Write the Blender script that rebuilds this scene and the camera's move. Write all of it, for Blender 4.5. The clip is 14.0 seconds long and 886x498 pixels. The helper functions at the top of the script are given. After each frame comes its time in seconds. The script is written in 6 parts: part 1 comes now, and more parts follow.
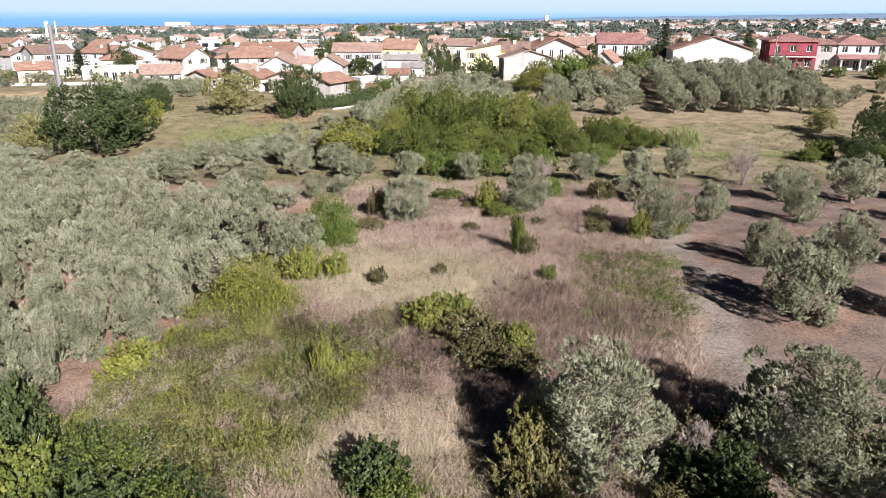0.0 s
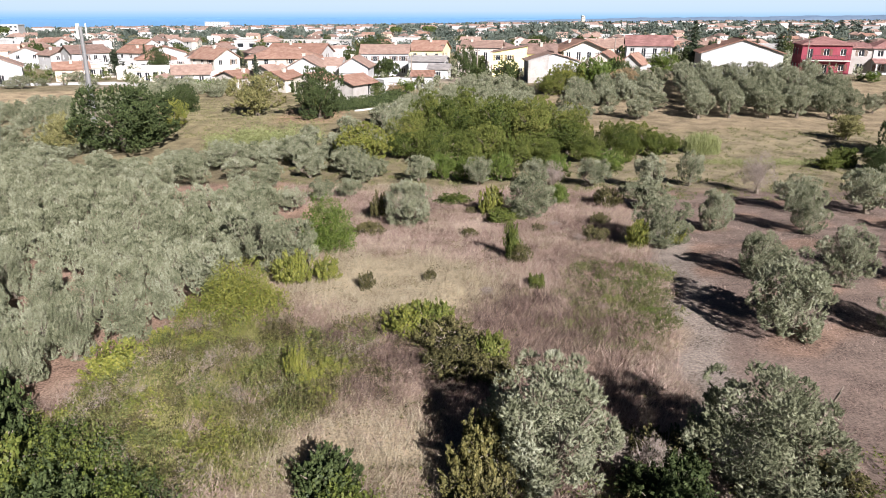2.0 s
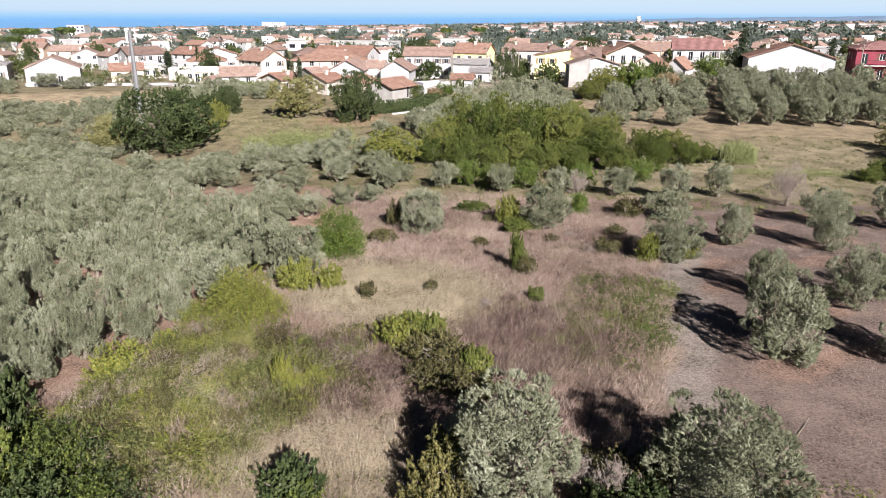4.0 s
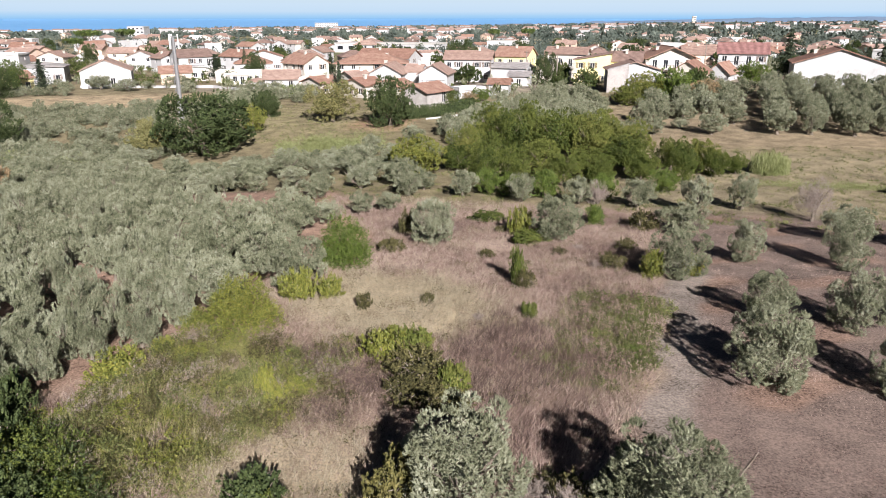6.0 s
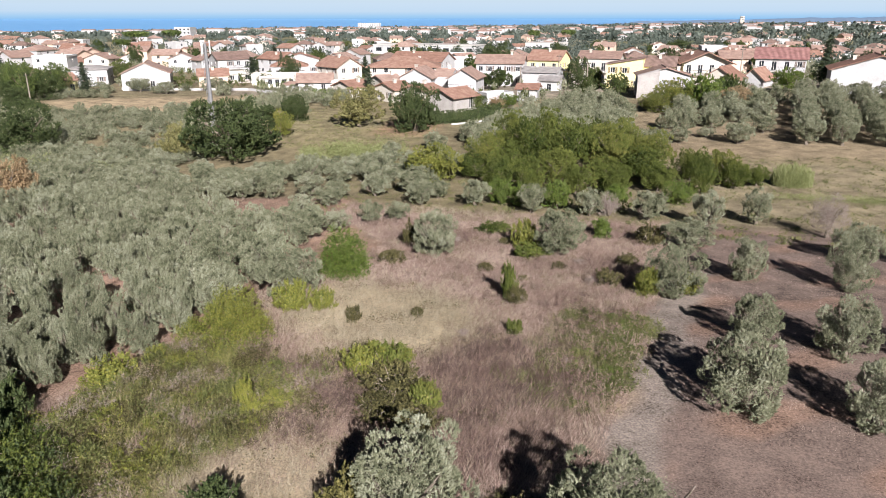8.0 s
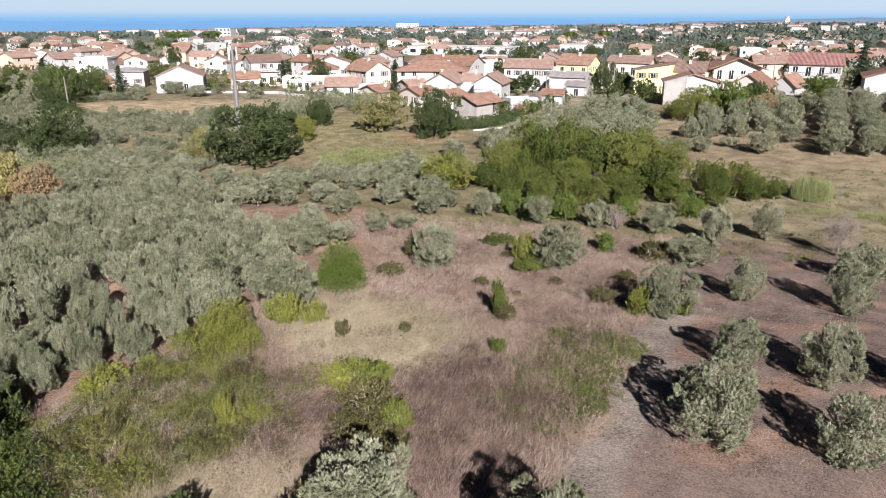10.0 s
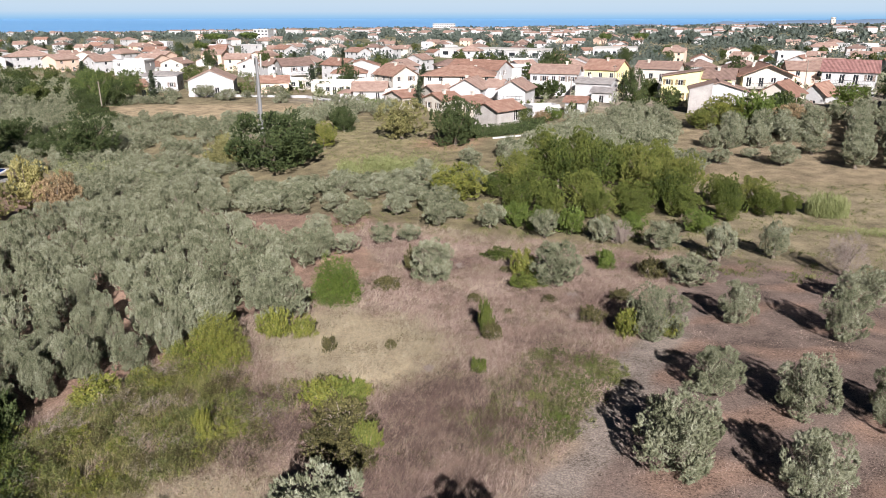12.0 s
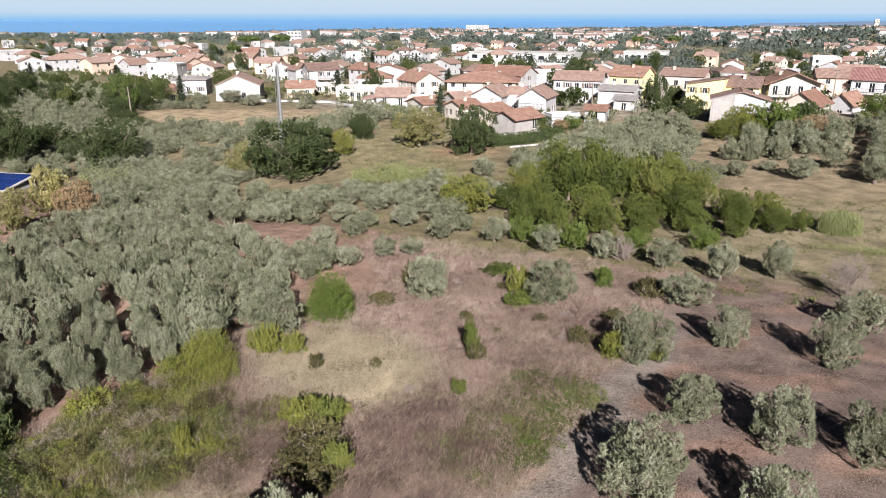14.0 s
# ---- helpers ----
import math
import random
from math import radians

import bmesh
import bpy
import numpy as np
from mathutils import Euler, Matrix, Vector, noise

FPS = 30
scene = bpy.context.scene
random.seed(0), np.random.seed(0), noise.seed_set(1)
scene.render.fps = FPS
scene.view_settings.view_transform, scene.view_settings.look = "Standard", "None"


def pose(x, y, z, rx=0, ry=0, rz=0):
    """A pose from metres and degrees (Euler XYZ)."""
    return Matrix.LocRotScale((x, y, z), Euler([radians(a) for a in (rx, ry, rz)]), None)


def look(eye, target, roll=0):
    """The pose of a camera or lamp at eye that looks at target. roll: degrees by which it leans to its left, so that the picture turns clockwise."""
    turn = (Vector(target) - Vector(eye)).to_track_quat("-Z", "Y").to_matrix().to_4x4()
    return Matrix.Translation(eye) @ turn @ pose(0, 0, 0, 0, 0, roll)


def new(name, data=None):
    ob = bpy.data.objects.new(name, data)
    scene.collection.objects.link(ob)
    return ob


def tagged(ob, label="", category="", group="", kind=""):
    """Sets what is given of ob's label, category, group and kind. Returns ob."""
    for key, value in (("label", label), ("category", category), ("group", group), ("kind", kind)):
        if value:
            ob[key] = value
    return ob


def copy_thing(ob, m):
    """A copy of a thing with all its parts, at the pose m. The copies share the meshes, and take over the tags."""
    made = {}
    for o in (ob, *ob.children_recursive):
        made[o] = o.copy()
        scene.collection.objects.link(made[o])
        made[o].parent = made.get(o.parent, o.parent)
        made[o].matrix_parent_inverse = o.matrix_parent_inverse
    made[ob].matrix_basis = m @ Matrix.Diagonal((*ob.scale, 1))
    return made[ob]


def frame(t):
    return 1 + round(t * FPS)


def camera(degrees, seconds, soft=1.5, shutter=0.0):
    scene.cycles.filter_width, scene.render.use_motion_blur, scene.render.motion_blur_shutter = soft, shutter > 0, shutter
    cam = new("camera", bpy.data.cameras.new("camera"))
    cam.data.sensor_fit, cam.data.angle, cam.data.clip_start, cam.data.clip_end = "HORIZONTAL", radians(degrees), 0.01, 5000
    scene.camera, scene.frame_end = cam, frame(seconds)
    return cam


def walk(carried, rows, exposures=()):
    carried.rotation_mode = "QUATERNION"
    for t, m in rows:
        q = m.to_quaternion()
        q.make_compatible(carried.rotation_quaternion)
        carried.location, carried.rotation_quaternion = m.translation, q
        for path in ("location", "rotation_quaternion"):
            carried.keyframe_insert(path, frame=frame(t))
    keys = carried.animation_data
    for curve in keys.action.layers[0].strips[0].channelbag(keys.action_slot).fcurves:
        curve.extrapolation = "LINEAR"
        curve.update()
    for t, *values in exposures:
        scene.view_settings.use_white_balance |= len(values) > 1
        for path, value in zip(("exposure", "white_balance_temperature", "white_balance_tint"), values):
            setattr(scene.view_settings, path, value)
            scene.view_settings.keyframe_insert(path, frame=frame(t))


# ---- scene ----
cam = camera(65.0, 14.0, soft=0.75)
METRES, EYE, TILT, LEAN, TURN = 20.0, 14.0, -18.5, 0.0, 0.0
ROWS = [
    (0.0, 0.0, 0.0, 0.0, 0.0, -0.0, -0.0),
    (0.5, 0.0286, -0.0022, 0.0032, 0.68, -0.0, -0.28),
    (1.0, 0.055, -0.0041, 0.007, 1.27, -0.01, -0.49),
    (1.5, 0.0878, -0.0067, 0.013, 1.97, -0.01, -0.75),
    (2.0, 0.1162, -0.0093, 0.0192, 2.67, -0.01, -1.0),
    (2.5, 0.1507, -0.0122, 0.0267, 3.76, -0.03, -1.36),
    (3.0, 0.1807, -0.0145, 0.0337, 4.72, -0.05, -1.68),
    (5.5, 0.3489, -0.0229, 0.0842, 9.63, -0.26, -3.26),
    (6.0, 0.3836, -0.0238, 0.0959, 10.53, -0.3, -3.51),
    (6.5, 0.4176, -0.0247, 0.1088, 11.33, -0.36, -3.78),
    (7.0, 0.4548, -0.0253, 0.1227, 12.18, -0.42, -4.04),
    (7.5, 0.4859, -0.0252, 0.1349, 12.9, -0.47, -4.27),
    (8.0, 0.5229, -0.0244, 0.1499, 13.76, -0.54, -4.54),
    (10.5, 0.6896, -0.014, 0.2297, 17.4, -0.9, -5.7),
    (11.0, 0.7256, -0.0114, 0.2488, 18.15, -0.98, -5.92),
    (11.5, 0.7556, -0.0087, 0.2648, 18.78, -1.03, -6.12),
    (12.0, 0.7913, -0.0053, 0.2842, 19.5, -1.11, -6.38),
    (12.5, 0.8211, -0.0022, 0.3011, 20.12, -1.17, -6.56),
    (13.0, 0.8562, 0.0017, 0.3218, 20.82, -1.23, -6.79),
    (13.5, 0.8864, 0.0054, 0.3396, 21.42, -1.29, -6.98),
    (14.0, 0.9222, 0.0097, 0.3613, 22.08, -1.35, -7.2),
]
walk(cam, [(t, pose(0, 0, EYE, TILT, LEAN, TURN) @ pose(METRES * x, METRES * y, METRES * z, 90 + pitch, roll, yaw)) for t, x, y, z, yaw, pitch, roll in ROWS], [(0, 1.04), (5, 0.92), (14, 0.81)])

# ---- sky, sun ----
SUN_AZ, SUN_EL = 152.0, 28.5          # clockwise from +y, and above the horizon
world = bpy.data.worlds.new("sky")
scene.world = world
world.use_nodes = True
wn = world.node_tree
sky = wn.nodes.new("ShaderNodeTexSky")
sky.sky_type = "NISHITA"
sky.sun_disc = False
sky.sun_elevation, sky.sun_rotation = radians(SUN_EL), radians(SUN_AZ)
sky.altitude, sky.air_density, sky.dust_density, sky.ozone_density = 300, 0.33, 0.0, 2.0
tint = wn.nodes.new("ShaderNodeMix")
tint.data_type, tint.blend_type = "RGBA", "MULTIPLY"
tint.inputs["Factor"].default_value, tint.inputs["B"].default_value = 1.0, (1.03, 1.03, 1.08, 1)
wn.links.new(sky.outputs["Color"], tint.inputs["A"])
wn.links.new(tint.outputs["Result"], wn.nodes["Background"].inputs["Color"])
wn.nodes["Background"].inputs["Strength"].default_value = 0.017
sun_data = bpy.data.lights.new("sun", "SUN")
sun_data.energy, sun_data.angle, sun_data.color = 5.5, radians(0.53), (1.0, 0.945, 0.955)
sun = new("sun", sun_data)
sun.matrix_world = look((0, 0, 60), (-60 * math.sin(radians(SUN_AZ)), -60 * math.cos(radians(SUN_AZ)), 60 - 60 * math.tan(radians(SUN_EL))))
scene.view_settings.exposure = 0.9


# ---- materials ----
def material(name, stops, rough=0.8, island=0.0, scale=1.0, noise_amount=0.5, bump=0.0, bump_scale=20.0, obj=0.0, spec=0.3, metal=0.0, translucent=0.0, attr=None, fine=0.0):
    """A surface whose colour runs through stops, by broad and fine noise, by piece and by object."""
    m = bpy.data.materials.new(name)
    m.use_nodes = True
    nt = m.node_tree
    N, Lk = nt.nodes, nt.links
    p = N["Principled BSDF"]
    p.inputs["Roughness"].default_value = rough
    p.inputs["Specular IOR Level"].default_value = spec
    p.inputs["Metallic"].default_value = metal
    geo, info, tex = N.new("ShaderNodeNewGeometry"), N.new("ShaderNodeObjectInfo"), N.new("ShaderNodeTexCoord")
    ramp = N.new("ShaderNodeValToRGB")
    els = ramp.color_ramp.elements
    while len(els) < len(stops):
        els.new(0.5)
    for i, c in enumerate(stops):
        els[i].position = i / max(1, len(stops) - 1)
        els[i].color = (*c, 1)
    n1, n2 = N.new("ShaderNodeTexNoise"), N.new("ShaderNodeTexNoise")
    n1.inputs["Scale"].default_value, n1.inputs["Detail"].default_value = scale, 4
    n2.inputs["Scale"].default_value, n2.inputs["Detail"].default_value = scale * 9, 5
    for n in (n1, n2):
        Lk.new(geo.outputs["Position"], n.inputs["Vector"])

    def calc(op, a, b):
        k = N.new("ShaderNodeMath")
        k.operation = op
        for i, v in enumerate((a, b)):
            if isinstance(v, (int, float)):
                k.inputs[i].default_value = v
            else:
                Lk.new(v, k.inputs[i])
        return k.outputs[0]

    f = calc("MULTIPLY", calc("SUBTRACT", n1.outputs["Fac"], 0.5), 2.2 * noise_amount)
    f = calc("ADD", f, calc("MULTIPLY", calc("SUBTRACT", n2.outputs["Fac"], 0.5), 1.2 * noise_amount))
    if fine:
        n3 = N.new("ShaderNodeTexNoise")
        n3.inputs["Scale"].default_value, n3.inputs["Detail"].default_value = scale * 22, 6
        Lk.new(geo.outputs["Position"], n3.inputs["Vector"])
        f = calc("ADD", f, calc("MULTIPLY", calc("SUBTRACT", n3.outputs["Fac"], 0.5), fine))
    if island:
        f = calc("ADD", f, calc("MULTIPLY", calc("SUBTRACT", geo.outputs["Random Per Island"], 0.5), island))
    if obj:
        f = calc("ADD", f, calc("MULTIPLY", calc("SUBTRACT", info.outputs["Random"], 0.5), obj))
    f = calc("ADD", f, 0.5)
    Lk.new(f, ramp.inputs["Fac"])
    colour = ramp.outputs["Color"]
    if attr:
        a = N.new("ShaderNodeAttribute")
        a.attribute_name = attr
        mix = N.new("ShaderNodeMix")
        mix.data_type, mix.blend_type = "RGBA", "MULTIPLY"
        mix.inputs["Factor"].default_value = 1.0
        Lk.new(a.outputs["Color"], mix.inputs["A"])
        Lk.new(colour, mix.inputs["B"])
        colour = mix.outputs["Result"]
    Lk.new(colour, p.inputs["Base Color"])
    if bump:
        nb, b = N.new("ShaderNodeTexNoise"), N.new("ShaderNodeBump")
        nb.inputs["Scale"].default_value, nb.inputs["Detail"].default_value = bump_scale, 6
        Lk.new(geo.outputs["Position"], nb.inputs["Vector"])
        b.inputs["Strength"].default_value, b.inputs["Distance"].default_value = bump, 0.1
        Lk.new(nb.outputs["Fac"], b.inputs["Height"])
        Lk.new(b.outputs["Normal"], p.inputs["Normal"])
    if translucent:
        t, mx = N.new("ShaderNodeBsdfTranslucent"), N.new("ShaderNodeMixShader")
        mx.inputs["Fac"].default_value = translucent
        Lk.new(colour, t.inputs["Color"])
        Lk.new(p.outputs["BSDF"], mx.inputs[1])
        Lk.new(t.outputs["BSDF"], mx.inputs[2])
        Lk.new(mx.outputs[0], N["Material Output"].inputs["Surface"])
    return m


GROUND = material("ground_cover", [(0.4, 0.38, 0.36), (0.8, 0.79, 0.76), (1.02, 1.02, 1.02), (1.4, 1.38, 1.32)], 0.95, 0, 0.5, 0.85, 0.35, 30.0, attr="cover", fine=2.4)
OLIVE_LEAF = material("olive_leaf", [(0.028, 0.034, 0.018), (0.098, 0.107, 0.06), (0.198, 0.208, 0.131), (0.3, 0.31, 0.217), (0.42, 0.428, 0.33)], 0.6, 0.25, 1.4, 0.6, obj=0.18, spec=0.12, translucent=0.04)
OAK_LEAF = material("oak_leaf", [(0.028, 0.042, 0.016), (0.052, 0.072, 0.027), (0.095, 0.118, 0.045)], 0.5, 0.9, 0.4, 0.4, obj=0.2, spec=0.12, translucent=0.12)
WOOD_LEAF = material("broad_leaf", [(0.032, 0.05, 0.013), (0.088, 0.112, 0.026), (0.142, 0.163, 0.04), (0.205, 0.202, 0.058)], 0.5, 0.7, 0.35, 0.5, obj=0.5, spec=0.12, translucent=0.15)
VILLAGE_LEAF = material("village_leaf", [(0.026, 0.042, 0.014), (0.06, 0.08, 0.025), (0.115, 0.13, 0.042)], 0.5, 0.7, 0.35, 0.5, obj=0.5, spec=0.12, translucent=0.12)
BRIAR = material("dry_briar", [(0.05, 0.034, 0.028), (0.125, 0.085, 0.068), (0.23, 0.165, 0.135)], 0.85, 0.9, 0.5, 0.6)
BRIGHT_LEAF = material("bright_leaf", [(0.045, 0.075, 0.014), (0.1, 0.145, 0.026), (0.175, 0.22, 0.05)], 0.45, 0.9, 0.6, 0.4, translucent=0.2)
YELLOW_LEAF = material("yellow_green_leaf", [(0.075, 0.09, 0.02), (0.165, 0.18, 0.035), (0.28, 0.275, 0.065)], 0.5, 0.9, 0.6, 0.4, translucent=0.2)
AUTUMN_LEAF = material("autumn_leaf", [(0.15, 0.1, 0.05), (0.31, 0.215, 0.12), (0.44, 0.34, 0.2)], 0.6, 0.9, 0.5, 0.5, translucent=0.2)
PALE_LEAF = material("pale_yellow_leaf", [(0.09, 0.09, 0.03), (0.21, 0.2, 0.075), (0.36, 0.335, 0.15)], 0.6, 0.9, 0.5, 0.5, translucent=0.2)
GOLD_LEAF = material("pale_gold_leaf", [(0.14, 0.13, 0.035), (0.32, 0.285, 0.105), (0.48, 0.44, 0.21)], 0.6, 0.9, 0.5, 0.5, translucent=0.2)
BRAMBLE = material("bramble_leaf", [(0.024, 0.024, 0.011), (0.085, 0.08, 0.032), (0.185, 0.165, 0.072)], 0.6, 0.9, 0.6, 0.5, spec=0.12, translucent=0.1)
TWIG = material("dry_twig", [(0.16, 0.12, 0.10), (0.27, 0.22, 0.19), (0.38, 0.33, 0.28)], 0.85, 0.8, 1.0, 0.4)
GOLDEN_LEAF = material("golden_leaf", [(0.05, 0.05, 0.015), (0.12, 0.112, 0.036), (0.21, 0.185, 0.068)], 0.55, 0.9, 0.6, 0.5, translucent=0.15)
CONIFER = material("conifer_needle", [(0.015, 0.026, 0.014), (0.035, 0.05, 0.025), (0.06, 0.075, 0.04)], 0.6, 0.9, 0.4, 0.4)
REED = material("reed_leaf", [(0.14, 0.16, 0.055), (0.22, 0.245, 0.095), (0.32, 0.335, 0.17)], 0.6, 0.9, 0.6, 0.4, translucent=0.15)
BARK = material("bark", [(0.08, 0.065, 0.05), (0.17, 0.14, 0.11), (0.27, 0.23, 0.19)], 0.95, 0, 2.5, 0.8, 0.8, 14.0)
STRAW = material("straw_grass", [(0.2, 0.16, 0.105), (0.34, 0.29, 0.2), (0.49, 0.435, 0.33)], 0.8, 0.8, 0.3, 0.5, translucent=0.15)
RUSSET = material("russet_grass", [(0.1, 0.063, 0.053), (0.225, 0.152, 0.128), (0.335, 0.248, 0.207), (0.47, 0.38, 0.305)], 0.85, 0.9, 0.16, 0.8, translucent=0.08)
GREEN_WEED = material("green_weed", [(0.05, 0.062, 0.02), (0.12, 0.135, 0.04), (0.22, 0.22, 0.085)], 0.6, 0.9, 0.4, 0.5, translucent=0.15)
LIME = material("yellow_green_grass", [(0.1, 0.108, 0.03), (0.19, 0.195, 0.055), (0.31, 0.295, 0.12)], 0.6, 0.8, 0.35, 0.7, translucent=0.1)
PINE_LEAF = material("pine_needles", [(0.026, 0.044, 0.012), (0.065, 0.095, 0.022), (0.125, 0.155, 0.04)], 0.6, 0.8, 0.4, 0.4)
# leaf green with the blue-grey haze of distance mixed in
HAZED_LEAF = material("hazed_far_leaf", [(0.045, 0.062, 0.052), (0.08, 0.1, 0.082), (0.125, 0.145, 0.118)], 0.8, 0.5, 0.012, 0.9)
PLASTER = {
    "white": material("white_plaster", [(0.33, 0.325, 0.32), (0.45, 0.45, 0.45), (0.52, 0.525, 0.53)], 0.9, 0, 0.4, 0.5, obj=0.2),
    "cream": material("cream_plaster", [(0.42, 0.385, 0.33), (0.53, 0.495, 0.435), (0.6, 0.57, 0.52)], 0.9, 0, 0.4, 0.5, obj=0.2),
    "yellow": material("yellow_plaster", [(0.68, 0.6, 0.28), (0.76, 0.69, 0.36), (0.8, 0.74, 0.45)], 0.9, 0, 0.4, 0.4),
    "pink": material("pink_plaster", [(0.55, 0.4, 0.31), (0.64, 0.48, 0.38), (0.7, 0.57, 0.47)], 0.9, 0, 0.4, 0.5, obj=0.2),
    "red": material("crimson_plaster", [(0.17, 0.025, 0.04), (0.24, 0.045, 0.065), (0.3, 0.08, 0.1)], 0.85, 0, 0.5, 0.4),
    "grey": material("grey_render", [(0.24, 0.22, 0.2), (0.36, 0.34, 0.32), (0.46, 0.44, 0.41)], 0.95, 0, 0.6, 0.6, 0.5, 5.0),
}


def tile_material(name, stops):
    """Roof tiles: colour that varies course by course, with the ribs of the courses in relief."""
    m = material(name, stops, 0.85, 0, 0.9, 0.7, obj=0.35)
    N, Lk = m.node_tree.nodes, m.node_tree.links
    tex, wave, b = N.new("ShaderNodeTexCoord"), N.new("ShaderNodeTexWave"), N.new("ShaderNodeBump")
    wave.inputs["Scale"].default_value, wave.inputs["Distortion"].default_value = 1.2, 0.6
    b.inputs["Strength"].default_value, b.inputs["Distance"].default_value = 0.7, 0.08
    Lk.new(tex.outputs["Object"], wave.inputs["Vector"])
    Lk.new(wave.outputs["Fac"], b.inputs["Height"])
    Lk.new(b.outputs["Normal"], N["Principled BSDF"].inputs["Normal"])
    return m


TILES = {
    "orange": tile_material("orange_tiles", [(0.2, 0.11, 0.08), (0.285, 0.165, 0.122), (0.38, 0.25, 0.19)]),
    "pinkish": tile_material("weathered_tiles", [(0.23, 0.15, 0.12), (0.32, 0.22, 0.178), (0.43, 0.315, 0.26)]),
    "brown": tile_material("brown_tiles", [(0.13, 0.09, 0.075), (0.22, 0.15, 0.125), (0.3, 0.21, 0.17)]),
    "grey": tile_material("grey_tiles", [(0.2, 0.19, 0.185), (0.3, 0.28, 0.27), (0.4, 0.38, 0.36)]),
    "rose": tile_material("rose_tiles", [(0.2, 0.1, 0.09), (0.3, 0.16, 0.145), (0.38, 0.23, 0.2)]),
}
GLASS = material("window_glass", [(0.015, 0.018, 0.022), (0.03, 0.035, 0.04)], 0.08, 0, 0.5, 0.5, obj=0.4, spec=0.6)
FRAME_W = material("white_frame", [(0.6, 0.58, 0.54), (0.76, 0.75, 0.72)], 0.6, 0, 2.0, 0.4)
SHUTTER = material("brown_shutter", [(0.07, 0.04, 0.025), (0.14, 0.085, 0.05)], 0.7, 0, 2.0, 0.5, obj=0.5)
CONCRETE = material("concrete", [(0.36, 0.34, 0.31), (0.5, 0.48, 0.45), (0.6, 0.58, 0.55)], 0.9, 0, 0.7, 0.7, 0.3, 8.0)
METAL = material("galvanised_metal", [(0.2, 0.2, 0.2), (0.3, 0.3, 0.3)], 0.55, 0, 2.0, 0.4, metal=0.3)
IRON = material("dark_iron", [(0.03, 0.03, 0.032), (0.07, 0.065, 0.06)], 0.6, 0, 3.0, 0.4, metal=0.4)
PANEL = material("solar_panel", [(0.01, 0.025, 0.11), (0.02, 0.05, 0.2)], 0.12, 0.4, 0.8, 0.4, spec=0.6)
POLE = material("weathered_pole", [(0.2, 0.17, 0.14), (0.32, 0.28, 0.24)], 0.9, 0, 2.0, 0.6)
SEA = material("sea_water", [(0.12, 0.3, 0.54), (0.14, 0.32, 0.56), (0.16, 0.34, 0.57)], 0.6, 0, 0.0015, 0.5, spec=0.08)
# the ridge's base colour carries the blue haze of its distance
HILL = material("haze_tinted_hill", [(0.15, 0.22, 0.32), (0.19, 0.265, 0.37), (0.23, 0.3, 0.4)], 0.95, 0, 0.006, 0.8, spec=0.0)


# ---- helpers ----
def part(name, me, mat, parent, label="", m=None):
    """Links a mesh, or a bmesh, as one object under a thing or a part."""
    if isinstance(me, bmesh.types.BMesh):
        bm, me = me, bpy.data.meshes.new(name)
        bm.to_mesh(me)
        bm.free()
    if mat and not me.materials:
        me.materials.append(mat)
    ob = new(name, me)
    ob.parent = parent
    if m is not None:
        ob.matrix_basis = m
    if label:
        ob["label"] = label
    return ob


def thing(name, m, label, category, group="", kind=""):
    ob = new(name)
    ob.matrix_basis = m
    ob.empty_display_size = 0.2
    return tagged(ob, label, category, group, kind)


def np_mesh(name, V, F, mat=None, smooth=False):
    me = bpy.data.meshes.new(name)
    V, F = np.asarray(V, np.float32), np.asarray(F, np.int32)
    me.vertices.add(len(V))
    me.vertices.foreach_set("co", V.ravel())
    k = F.shape[1]
    me.loops.add(F.size)
    me.loops.foreach_set("vertex_index", F.ravel())
    me.polygons.add(len(F))
    me.polygons.foreach_set("loop_start", np.arange(0, F.size, k, dtype=np.int32))
    me.polygons.foreach_set("use_smooth", np.full(len(F), smooth))
    me.update(calc_edges=True)
    if mat:
        me.materials.append(mat)
    return me


def smooth_step(v, a, b):
    u = np.clip((np.asarray(v, float) - a) / (b - a), 0, 1)
    return u * u * (3 - 2 * u)


def ground_z(x, y):
    """The lie of the land: a field, a shallow dip, the village, then a long fall to the coast."""
    ys, zs = [45, 75, 105, 140, 170, 260, 2600], [0, -1.5, -1.3, -0.4, 0.0, -1.6, -26]
    z = sum(np.interp(y + o, ys, zs) for o in (-8, -4, 0, 4, 8)) / 5
    z = z - 1.8 * smooth_step(-x, 18, 42) * smooth_step(y, 48, 72) * (1 - smooth_step(y, 85, 112))
    z = z + 1.0 * smooth_step(x, -30, -8) * smooth_step(y, 118, 142) * (1 - smooth_step(y, 150, 190))
    z = z - 0.7 * smooth_step(-x, 30, 60) * smooth_step(y, 140, 165)
    z = z + 2.4 * smooth_step(x, -5, 45) * smooth_step(y, 65, 150) * (1 - smooth_step(y, 200, 320))
    z = z + np.interp(x / np.maximum(y, 1), [-1.4, -1.03, -0.51, -0.29, -0.09, 0.09, 0.26, 0.6], [-38, -31, -4, 0, 7, 12, 17, 21]) * smooth_step(y, 400, 2600)
    z = z + (1 - smooth_step(y, 34, 54)) * (1.4 * smooth_step(x, -14.5, -10) - 0.7 + 0.2 * smooth_step(x, 10, 18))
    return z + 0.05 * np.sin(x * 0.9 + np.sin(y * 0.5)) * np.cos(y * 0.7)


def unit(v):
    return v / np.maximum(1e-6, np.linalg.norm(v, axis=-1, keepdims=True))


